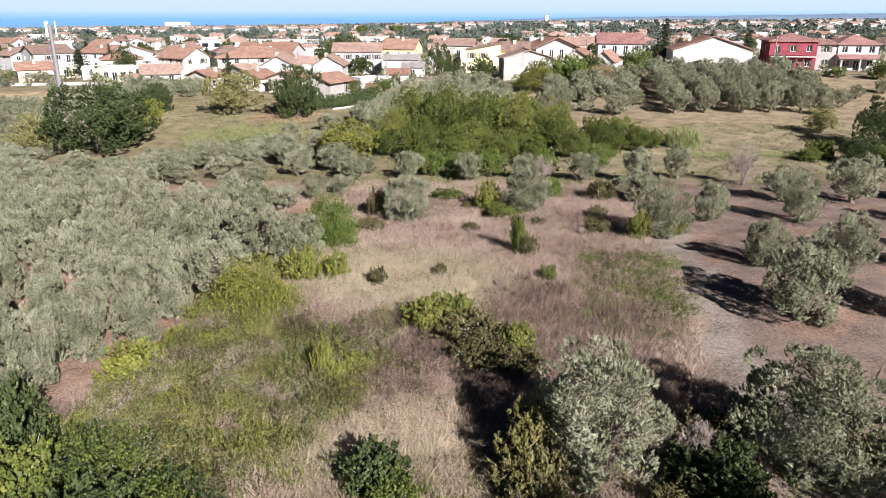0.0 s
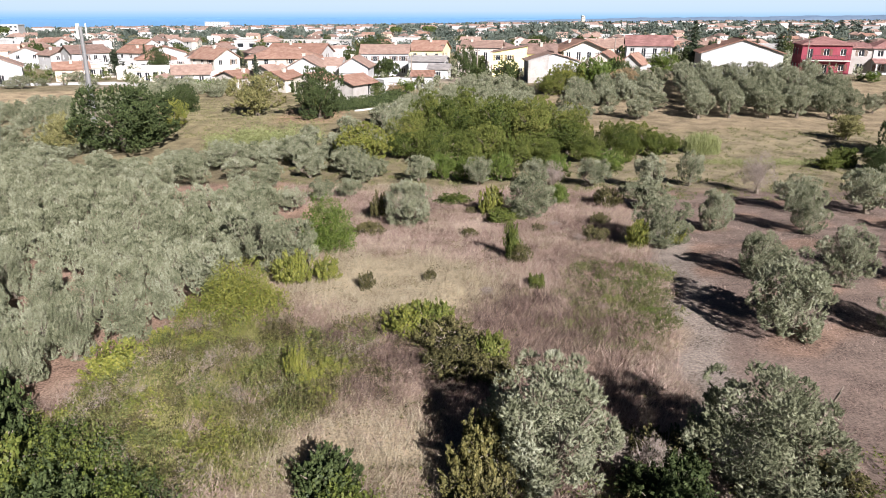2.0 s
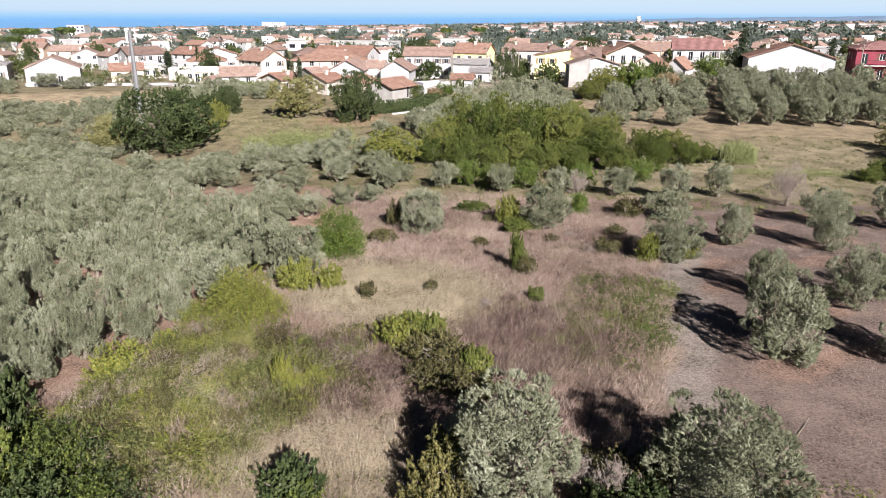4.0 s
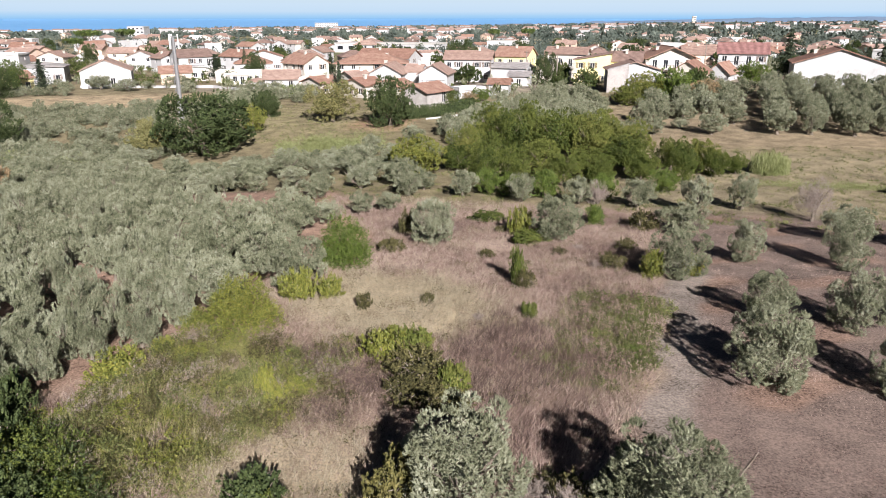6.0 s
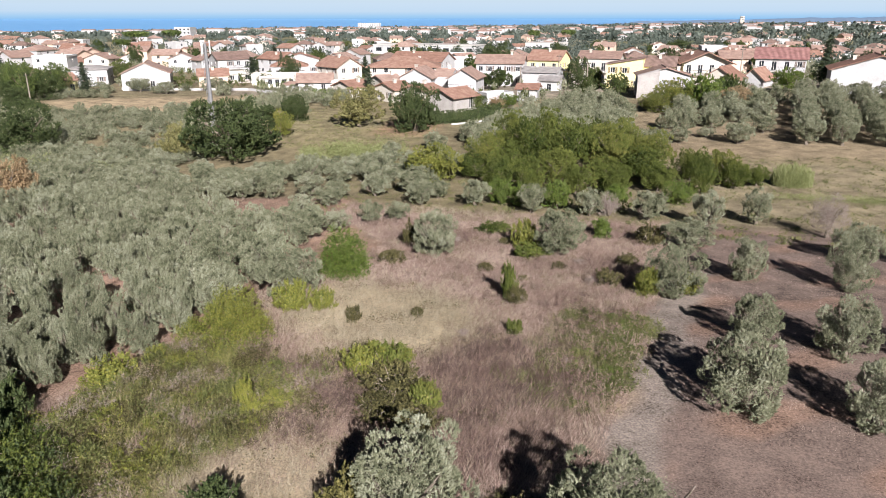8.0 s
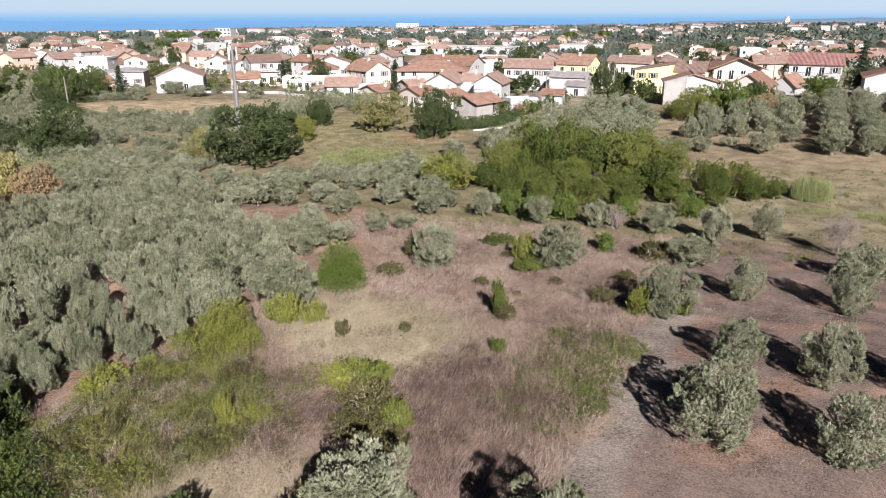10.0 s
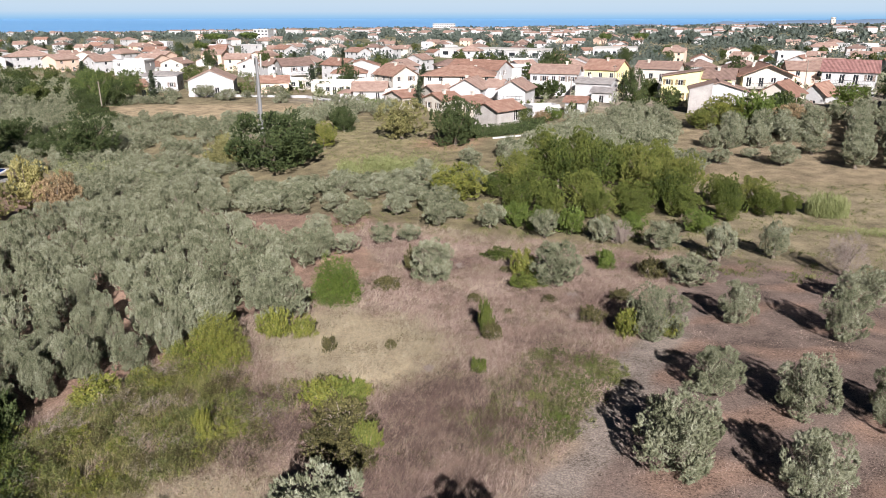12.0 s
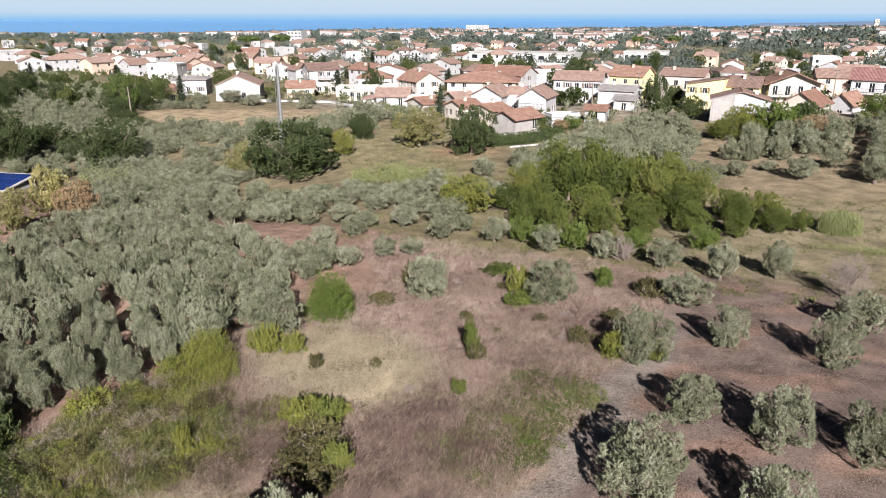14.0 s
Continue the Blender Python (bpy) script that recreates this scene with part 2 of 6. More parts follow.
def leaf_quads(P, A, B, L, W):
    """Pointed leaves: one four-cornered blade each, round P, along A and across B."""
    n = len(P)
    V = np.stack([P - A * L / 2, P + B * W / 2, P + A * L / 2, P - B * W / 2], 1).reshape(-1, 3)
    return V, np.arange(4 * n).reshape(n, 4)


def sprays(rng, C, R, D, plume, sides):
    """The close-packed heart of each leafy shoot: a ragged spindle that narrows to its tip."""
    n = len(C)
    side = unit(np.cross(D, rng.normal(size=(n, 3))))
    other = np.cross(D, side)
    a = np.arange(sides) * 2 * np.pi / sides
    V = np.empty((n, 3, sides, 3))
    for j, (t, w) in enumerate(((-1.0, 0.5), (-0.1, 0.42), (0.7, 0.1))):
        s = (side[:, None] * np.cos(a)[:, None] + other[:, None] * np.sin(a)[:, None]) * w
        s = s * rng.uniform(0.7, 1.3, (n, sides, 1)) + D[:, None] * (t + rng.normal(size=(n, sides, 1)) * 0.12) * plume
        V[:, j] = C[:, None] + s * R[:, None]
    k = np.arange(sides)
    q = np.concatenate([np.stack([k + j * sides, (k + 1) % sides + j * sides, (k + 1) % sides + (j + 1) * sides, k + (j + 1) * sides], 1) for j in (0, 1)])
    return V.reshape(-1, 3), (q[None] + np.arange(n)[:, None, None] * 3 * sides).reshape(-1, 4)


def foliage(rng, C, R, D, n, length, width, plume=2.2, up=0.35, inner=(), thick=0.24, solid=0):
    """Leafy shoots (middles C, radii R, directions D) and larger leafy twigs inside (inner: centres and half axes)."""
    C, R, D = np.asarray(C, float), np.asarray(R, float)[:, None], unit(np.asarray(D, float))
    pick = rng.integers(0, len(C), n)
    t = rng.uniform(-1, 1, n)[:, None]
    s = rng.normal(size=(n, 3))
    s = unit(s - D[pick] * (s * D[pick]).sum(1, keepdims=True))
    P = C[pick] + D[pick] * t * R[pick] * plume + s * R[pick] * (1.0 - 0.62 * t) * np.sqrt(rng.uniform(0.1, 1, n))[:, None]
    face = unit(s + rng.normal(size=(n, 3)) * 0.4 + D[pick] * 0.35)
    A = D[pick] + rng.normal(size=(n, 3)) * 0.55 + np.array([0, 0, up])
    A = unit(A - face * (A * face).sum(1, keepdims=True))
    g = rng.uniform(0.6, 1.4, n)[:, None]
    V, F = leaf_quads(P, A, np.cross(face, A), length * g, width * g)
    if solid:
        W, G = sprays(rng, C, R, D, plume, solid)
        V, F = np.concatenate([V, W]), np.concatenate([F, G + len(V)])
    if len(inner):
        c, h = np.array([i[0] for i in inner], float), np.array([i[1] for i in inner], float)
        m = int(n * thick)
        pick = rng.integers(0, len(c), m)
        d = unit(rng.normal(size=(m, 3)))
        face = unit(d + rng.normal(size=(m, 3)) * 0.5)
        A = unit(np.cross(face, rng.normal(size=(m, 3))))
        W, G = leaf_quads(c[pick] + d * h[pick] * rng.uniform(0.2, 0.8, m)[:, None], A, np.cross(face, A), length * 1.6, width * 2.0)
        V, F = np.concatenate([V, W]), np.concatenate([F, G + len(V)])
    return V, F


def leaf_mesh(name, data, mat):
    return np_mesh(name, data[0], data[1], mat)


def tube(bm, pts, radii, sides=7):
    """A tapered, bent round bar along pts."""
    rings = []
    for i, (p, r) in enumerate(zip(pts, radii)):
        d = Vector(pts[min(i + 1, len(pts) - 1)]) - Vector(pts[max(i - 1, 0)])
        q = d.to_track_quat("Z", "Y")
        rings.append([bm.verts.new(Vector(p) + q @ Vector((r * math.cos(a), r * math.sin(a), 0))) for a in (2 * math.pi * k / sides for k in range(sides))])
    for a, b in zip(rings, rings[1:]):
        for k in range(sides):
            bm.faces.new((a[k], a[(k + 1) % sides], b[(k + 1) % sides], b[k]))
    bm.faces.new(rings[0][::-1])
    bm.faces.new(rings[-1])


def box(bm, x0, x1, y0, y1, z0, z1):
    v = [bm.verts.new((x, y, z)) for z in (z0, z1) for x, y in ((x0, y0), (x1, y0), (x1, y1), (x0, y1))]
    for f in ((3, 2, 1, 0), (4, 5, 6, 7), (0, 1, 5, 4), (1, 2, 6, 5), (2, 3, 7, 6), (3, 0, 4, 7)):
        bm.faces.new([v[i] for i in f])


def trunk_mesh(rng, height, spread, r0, limbs, name="trunk"):
    """A short leaning trunk that forks into limbs and twigs."""
    bm = bmesh.new()
    fork = height * rng.uniform(0.28, 0.4)
    lean = rng.normal(size=2) * 0.08 * height
    top = (lean[0], lean[1], fork)
    tube(bm, [(0, 0, -0.25), (lean[0] * 0.3, lean[1] * 0.3, fork * 0.45), top], [r0 * 1.45, r0, r0 * 0.85], 8)
    for k in range(limbs):
        a = 2 * math.pi * (k + rng.uniform(-0.25, 0.25)) / limbs
        e = rng.uniform(0.55, 0.9)
        end = (lean[0] + math.cos(a) * spread * e, lean[1] + math.sin(a) * spread * e, height * rng.uniform(0.68, 0.9))
        mid = (lean[0] + math.cos(a) * spread * e * 0.45, lean[1] + math.sin(a) * spread * e * 0.45, (fork + end[2]) / 2)
        tube(bm, [top, mid, end], [r0 * 0.6, r0 * 0.38, r0 * 0.12], 6)
        for j in range(2):
            b = a + rng.uniform(-1, 1)
            tube(bm, [mid, (mid[0] + math.cos(b) * spread * 0.4, mid[1] + math.sin(b) * spread * 0.4, mid[2] + height * rng.uniform(0.1, 0.25))], [r0 * 0.25, r0 * 0.07], 5)
    me = bpy.data.meshes.new(name)
    bm.to_mesh(me)
    bm.free()
    me.materials.append(BARK)
    return me


def crown_clumps(rng, R, z0, z1, k, size=0.2, fill=0.8, per=5, low=0.66):
    """Shoots (middles, radii, directions) all over the rounded lobes of a crown, with deep clefts between them."""
    m = max(5, k // per)
    i = np.arange(m) + 0.5
    c, a = 1 - 2 * i / m, i * 2.39996 + rng.uniform(0, 6.28)
    s = np.sqrt(1 - c * c)
    bough = unit(np.stack([s * np.cos(a), s * np.sin(a), c], 1) + rng.normal(size=(m, 3)) * 0.25)
    lobe = np.minimum(0.6, 1.9 / math.sqrt(m)) * rng.uniform(0.7, 1.2, m)
    middle = bough * (rng.uniform(low, 1.1, m) - 0.6 * lobe)[:, None]
    pick = rng.integers(0, m, k)
    d = unit(rng.normal(size=(k, 3)) + bough[pick] * 0.9)
    half, s = (z1 - z0) / 2, rng.uniform(0.85, 1.0)
    C = (middle[pick] + d * (lobe[pick] * rng.uniform(0.78, 1.06, k))[:, None]) * np.array([R * fill, R * fill * s, half * fill]) + np.array([0, 0, z0 + half])
    D = d * np.array([0.8, 0.8, 0.7]) + np.array([0, 0, 0.7]) + rng.normal(size=(k, 3)) * 0.4
    return C, np.minimum(R, half * 1.1) * size * rng.uniform(0.7, 1.35, k), D


def forest(name, rows, leaf, k, n, length, width, label, category, seed=7, tuft=0.095):
    """A planting too thick to count: rows of (x, y, radius, height) as one trunk and one crown mesh."""
    r = np.random.default_rng(seed)
    C, R, D, inner, bm = [], [], [], [], bmesh.new()
    for x, y, rad, h in rows:
        z = float(ground_z(x, y))
        c, q, e = crown_clumps(r, rad, -0.05 * h, h, k, tuft, 0.87, 6)
        C.append(c + np.array([x, y, z]))
        R.append(q)
        D.append(e)
        inner.append(((x, y, z + h * 0.46), (rad * 0.8, rad * 0.8, h * 0.42)))
        tube(bm, [(x, y, z - 0.2), (x + 0.1, y, z + h * 0.5)], [0.16, 0.1], 5)
    C, R, D = np.concatenate(C), np.concatenate(R), np.concatenate(D)
    root = thing(name, pose(0, 0, 0), label, category, "", "stuff")
    part("trunk", bm, BARK, root)
    part("crown", leaf_mesh("crown", foliage(r, C, R, D, n * len(rows), length, width, 1.2, inner=inner, thick=0.9, solid=3), leaf), None, root)


KINDS = {}


def kind(name, variants, make):
    KINDS[name] = [make(np.random.default_rng(100 + 17 * i + len(name))) for i in range(variants)]


def mass(kind_name, name, rows, label, category, rng):
    """A planting past counting: rows of (x, y, radius, height), trunks and crowns under one root."""
    root = thing(name, pose(0, 0, 0), label, category, "", "stuff")
    for x, y, r, h in rows:
        m = Matrix.LocRotScale((x, y, float(ground_z(x, y))), Euler((0, 0, rng.uniform(0, 6.28))), (r, r, h))
        for part_name, me in rng.choice(KINDS[kind_name]):
            part(part_name, me, None, root, "", m)


def plant(kind_name, name, x, y, radius, height, label, category, group="", rng=random, variant=None):
    """Plants a tree or bush of a kind (its meshes are 1 m in radius and 1 m tall) at the ground."""
    parts = KINDS[kind_name]
    meshes = parts[variant % len(parts)] if variant is not None else rng.choice(parts)
    z = float(ground_z(x, y))
    ob = thing(name, Matrix.LocRotScale((x, y, z), Euler((0, 0, rng.uniform(0, 6.28))), (radius, radius, height)), label, category, group)
    for part_name, me in meshes:
        piece = part(part_name, me, None, ob)
        if part_name == "stem":
            tagged(piece, kind="stuff")
    return ob


def tree_kind(name, variants, leaf, n, L, W, k, R=2.2, H=3.6, z0=0.22, size=0.26, limbs=4, r0=0.16, plume=1.3, core=0.72, fill=0.8, per=5, thick=0.24, solid=0, low=0.66):
    """A tree built at its true size, then brought to unit size so that it can be planted at any."""
    def make(rng):
        mid, half = (z0 * H + H) / 2, (H - z0 * H) / 2
        inner = [((rng.normal() * 0.12 * R, rng.normal() * 0.12 * R, mid + s * half * 0.2), (R * core, R * core, half * core)) for s in (-1, 0, 1)]
        V, F = foliage(rng, *crown_clumps(rng, R, z0 * H, H, k, size, fill, per, low), n, L, W, plume, inner=inner, thick=thick, solid=solid)
        V[:, :2] *= R / np.percentile(np.hypot(V[:, 0], V[:, 1]), 99.3)
        V[:, 2] *= H / np.percentile(V[:, 2], 99.5)
        V[:, 2] = np.where(V[:, 2] < 0.08, 0.08 + 0.1 * np.abs(V[:, 2]), V[:, 2])
        crown = leaf_mesh("crown", (V / np.array([R, R, H]), F), leaf)
        trunk = trunk_mesh(rng, H * 0.95, R * 0.7, r0, limbs)
        trunk.transform(Matrix.Diagonal((1 / R, 1 / R, 1 / H, 1)))
        return [("trunk", trunk), ("crown", crown)]
    kind(name, variants, make)


def bush_kind(name, variants, leaf, n, L, W, k, R=1.2, H=1.2, up=0.3, core=0.8, size=0.075, twigs=14):
    def make(rng):
        C, r, D = crown_clumps(rng, R, -0.25 * H, H, k, size, 0.8)
        V, F = foliage(rng, C, r, D, n, L, W, 2.0, up, inner=[((0, 0, H * 0.38), (R * core, R * core, H * core * 0.6))])
        V[:, :2] *= R / np.percentile(np.hypot(V[:, 0], V[:, 1]), 99.3)
        V[:, 2] *= H / np.percentile(V[:, 2], 99)
        V[:, 2] = np.where(V[:, 2] < 0, V[:, 2] * 0.15, V[:, 2])
        bm = bmesh.new()
        for i in range(twigs):
            a, e = rng.uniform(0, 6.28), rng.uniform(0.5, 1.0)
            tube(bm, [(0.1 * math.cos(a), 0.1 * math.sin(a), -0.1), (R * e * 0.6 * math.cos(a), R * e * 0.6 * math.sin(a), H * 0.6), (R * e * 0.8 * math.cos(a), R * e * 0.8 * math.sin(a), H * rng.uniform(0.4, 0.85))], [0.025, 0.015, 0.006], 4)
        st = bpy.data.meshes.new("stem")
        bm.to_mesh(st)
        bm.free()
        st.materials.append(TWIG)
        unit_size = Matrix.Diagonal((1 / R, 1 / R, 1 / H, 1))
        st.transform(unit_size)
        return [("stem", st), ("foliage", leaf_mesh("foliage", (V / np.array([R, R, H]), F), leaf))]
    kind(name, variants, make)


tree_kind("olive_close", 2, OLIVE_LEAF, 100000, 0.062, 0.016, 4600, R=2.4, H=4.6, z0=-0.04, size=0.022, plume=1.5, low=0.7, per=62, thick=0.1, fill=0.95, solid=3)
tree_kind("olive_near", 3, OLIVE_LEAF, 50000, 0.066, 0.017, 2600, R=2.0, H=3.8, z0=-0.06, size=0.03, plume=1.4, low=0.7, per=40, thick=0.1, fill=0.95, solid=3)
tree_kind("olive", 4, OLIVE_LEAF, 18000, 0.085, 0.023, 1300, R=1.7, H=3.2, z0=0.1, size=0.04, plume=1.35, low=0.7, per=22, thick=0.12, fill=0.95, solid=4)
tree_kind("olive_far", 5, OLIVE_LEAF, 5000, 0.13, 0.042, 460, R=1.8, H=3.0, z0=-0.06, size=0.064, plume=1.25, low=0.7, per=13, thick=0.2, fill=0.95, solid=4)
tree_kind("oak", 3, OAK_LEAF, 22000, 0.14, 0.09, 1500, R=5.0, H=8.0, z0=-0.06, size=0.03, r0=0.3, plume=1.5, per=18, low=0.72, fill=0.95, solid=4)
tree_kind("broadleaf", 4, WOOD_LEAF, 22000, 0.12, 0.08, 1100, R=4.0, H=7.0, z0=0.0, size=0.036, r0=0.22, plume=1.1, per=20, low=0.6, fill=0.95, solid=4)
tree_kind("bright_tree", 3, BRIGHT_LEAF, 7000, 0.12, 0.08, 420, R=2.5, H=4.0, z0=0.0, r0=0.14, size=0.055, plume=1.3, per=12, fill=0.95, solid=4)
tree_kind("yellow_tree", 2, YELLOW_LEAF, 13000, 0.13, 0.09, 700, R=3.5, H=5.5, z0=0.0, size=0.045, r0=0.2, plume=1.2, per=14, fill=0.95, solid=4)
tree_kind("autumn_tree", 2, AUTUMN_LEAF, 13000, 0.12, 0.085, 700, R=3.0, H=5.0, z0=0.02, size=0.045, r0=0.18, plume=1.2, per=14, fill=0.95, solid=4)
tree_kind("pale_tree", 2, PALE_LEAF, 14000, 0.14, 0.095, 700, R=4.0, H=7.5, z0=0.04, size=0.045, r0=0.22, plume=1.2, per=14, fill=0.95, solid=4)
tree_kind("gold_tree", 1, GOLD_LEAF, 14000, 0.13, 0.09, 700, R=2.6, H=5.6, z0=0.02, size=0.045, r0=0.2, plume=1.2, per=14, fill=0.95, solid=4)
tree_kind("pine", 2, PINE_LEAF, 14000, 0.2, 0.07, 700, R=4.0, H=7.0, z0=0.08, size=0.045, r0=0.24, low=0.6, per=14, fill=0.95, solid=4)
tree_kind("garden_tree", 4, VILLAGE_LEAF, 3600, 0.24, 0.16, 260, R=3.0, H=5.0, z0=0.02, size=0.065, plume=1.2, per=12, fill=0.95, solid=4)
tree_kind("bare_tree", 1, TWIG, 12000, 0.1, 0.02, 520, R=2.0, H=4.0, z0=0.06, size=0.06, plume=1.5, per=14, fill=0.95, core=0.6)
bush_kind("yellow_bush", 3, YELLOW_LEAF, 7000, 0.062, 0.044, 170)
bush_kind("green_bush", 3, WOOD_LEAF, 7000, 0.062, 0.044, 170)
bush_kind("ivy", 2, BRIGHT_LEAF, 9000, 0.09, 0.068, 200, R=1.6, H=3.0)
bush_kind("bramble", 3, BRAMBLE, 6000, 0.065, 0.036, 150, twigs=50)
bush_kind("golden_bush", 2, GOLDEN_LEAF, 9000, 0.06, 0.04, 190, twigs=24)
bush_kind("dark_bush", 2, OAK_LEAF, 7000, 0.066, 0.046, 170)
bush_kind("twiggy_bush", 2, TWIG, 6000, 0.2, 0.016, 60, R=1.6, H=3.2, core=0.5, up=0.8, size=0.13, twigs=60)


def cone_kind(name, leaf, n, L, W, R=2.0, H=9.0):
    """A conifer: drooping tiers of clumps that narrow to the top."""
    def make(rng):
        k = 46
        h = (np.arange(k) + 0.5) / k
        a = np.arange(k) * 2.4
        r = R * (1 - h) ** 0.8
        C = np.stack([np.cos(a) * r * 0.6, np.sin(a) * r * 0.6, 0.4 + h * (H - 0.6)], 1)
        V, F = foliage(rng, C, 0.1 + r * 0.3, np.stack([np.cos(a), np.sin(a), a * 0 - 0.1], 1), n, L, W, 1.7, 0.0, inner=[((0, 0, H * 0.3), (R * 0.55, R * 0.55, H * 0.28)), ((0, 0, H * 0.6), (R * 0.3, R * 0.3, H * 0.28))])
        V[:, 2] = np.maximum(V[:, 2], 0.1)
        t = bmesh.new()
        tube(t, [(0, 0, -0.3), (0, 0, H * 0.5), (0, 0, H * 0.95)], [0.18, 0.12, 0.03], 7)
        me = bpy.data.meshes.new("trunk")
        t.to_mesh(me)
        t.free()
        me.materials.append(BARK)
        me.transform(Matrix.Diagonal((1 / R, 1 / R, 1 / H, 1)))
        return [("trunk", me), ("crown", leaf_mesh("crown", (V / np.array([R, R, H]), F), leaf))]
    kind(name, 2, make)


cone_kind("conifer", CONIFER, 2600, 0.3, 0.1)


def umbrella_kind():
    def make(rng):
        k = 16
        a, e = rng.uniform(0, 6.28, k), np.sqrt(rng.uniform(0, 1, k))
        C = np.stack([np.cos(a) * e * 3.2, np.sin(a) * e * 3.2, 7.2 - 0.6 * e], 1)
        V, F = foliage(rng, C, rng.uniform(0.9, 1.3, k), C - np.array([0, 0, 5.0]), 1800, 0.6, 0.3, 0.8, inner=[((0, 0, 6.9), (3.4, 3.4, 0.8))])
        me = trunk_mesh(rng, 7.0, 2.6, 0.3, 6)
        s = Matrix.Diagonal((1 / 4.5, 1 / 4.5, 1 / 8.4, 1))
        me.transform(s)
        return [("trunk", me), ("crown", leaf_mesh("crown", (V / np.array([4.5, 4.5, 8.4]), F), PINE_LEAF))]
    kind("umbrella_pine", 2, make)


umbrella_kind()


# ---- ground, sea, hills ----
def spaced(a, b, step, far, growth):
    mid = list(np.arange(a, b + step / 2, step))
    lo, hi, s = [], [], step
    x = mid[-1]
    while x < far:
        s *= growth
        x += s
        hi.append(x)
    s, x = step, mid[0]
    while x > -far:
        s *= growth
        x -= s
        lo.append(x)
    return np.array(lo[::-1] + mid + hi)


def field_left(y):
    return np.interp(y, [0, 22, 24, 28, 31.5, 34, 36, 42, 50, 58, 64], [-22, -16.4, -15.6, -14.0, -12.6, -11.6, -10.8, -8.6, -7.0, -14, -16])


def field_right(y):
    return np.interp(y, [0, 26, 28.5, 34.5, 38, 44, 48, 60, 66], [8.0, 10.8, 11.3, 11.9, 12.4, 13.8, 14.2, 15, 15.5])


def value_noise(x, y, s, seed=0):
    """Cheap smooth noise from a few crossing waves, about -1 to 1."""
    r = np.random.default_rng(seed)
    v = 0
    for i in range(7):
        a, f, p = r.uniform(0, 6.28), r.uniform(0.6, 1.9) / s, r.uniform(0, 6.28)
        v = v + np.sin((x * math.cos(a) + y * math.sin(a)) * f * 6.28 + p)
    return v / 4


def zone(v, a, b, soft):
    return smooth_step(v, a - soft, a + soft) * (1 - smooth_step(v, b - soft, b + soft))


def in_field(x, y, soft=0.5):
    return zone(x - field_left(y), 0, 500, soft) * zone(field_right(y) - x, 0, 500, soft) * zone(y, -30, 64, 1.5)


def ragged(x, y, amount, size, seed):
    return x + amount * value_noise(x, y, size, seed), y + amount * value_noise(x, y, size, seed + 1)


def green_patch(x, y):
    """A ragged patch of green weeds in the open grass."""
    u, v = ragged(x, y, 1.1, 4.5, 41)
    a = zone((u - 9.5) + 0.12 * (33 - v), -2.6, 2.2, 0.7) * zone(v, 28.6, 38.2, 1.0)
    return np.clip(a * (0.2 + 0.8 * smooth_step(value_noise(x, y, 2.2, 45) + 0.5 * (x - 9.6), -0.5, 0.5)), 0, 1)


def lime_patch(x, y):
    """The wide, uneven patch of yellow-green grass by the grove."""
    u, v = ragged(x, y, 1.3, 5.0, 43)
    b = zone(u + 8.2 - 0.2 * (v - 24), -5.4, 5.0, 1.3) * zone(v, 17.5, 28.8, 1.2)
    return np.clip(b * (0.25 + 0.75 * smooth_step(value_noise(x, y, 3.0, 47), -0.7, 0.3)), 0, 1)


def straw_patch(x, y):
    w = value_noise(x, y, 9, 5)
    a = np.exp(-(((x + 2.4) / 6.2) ** 2 + ((y - 35.2) / 5.0) ** 2) ** 2) * 1.35
    b = 0.8 * np.exp(-(((x + 2.2) / 4.6) ** 2 + ((y - 19.4) / 4.0) ** 2) ** 2)
    c = 0.6 * np.exp(-(((x + 5) / 6.0) ** 2 + ((y - 63) / 3.0) ** 2) ** 2)
    return np.clip(a + b + c + 0.25 * w, 0, 1)


def russet_patch(x, y):
    """Darker, trodden red-brown grass in the middle of the field."""
    u, v = ragged(x, y, 1.0, 4.0, 61)
    a = np.exp(-(((u - 5.2) / 4.0) ** 2 + ((v - 29.3) / 5.0) ** 2) ** 2)
    return np.clip(a * (0.5 + 0.35 * value_noise(x, y, 2.6, 63)), 0, 1)


def clearing(x, y):
    """The band of dry grass that slants up to the village."""
    u, v = (x + 87) * 0.885 + (y - 129) * 0.466, (y - 129) * 0.885 - (x + 87) * 0.466
    return zone(u, -27, 27, 4) * zone(v + 0.06 * u, -10, 12, 3)


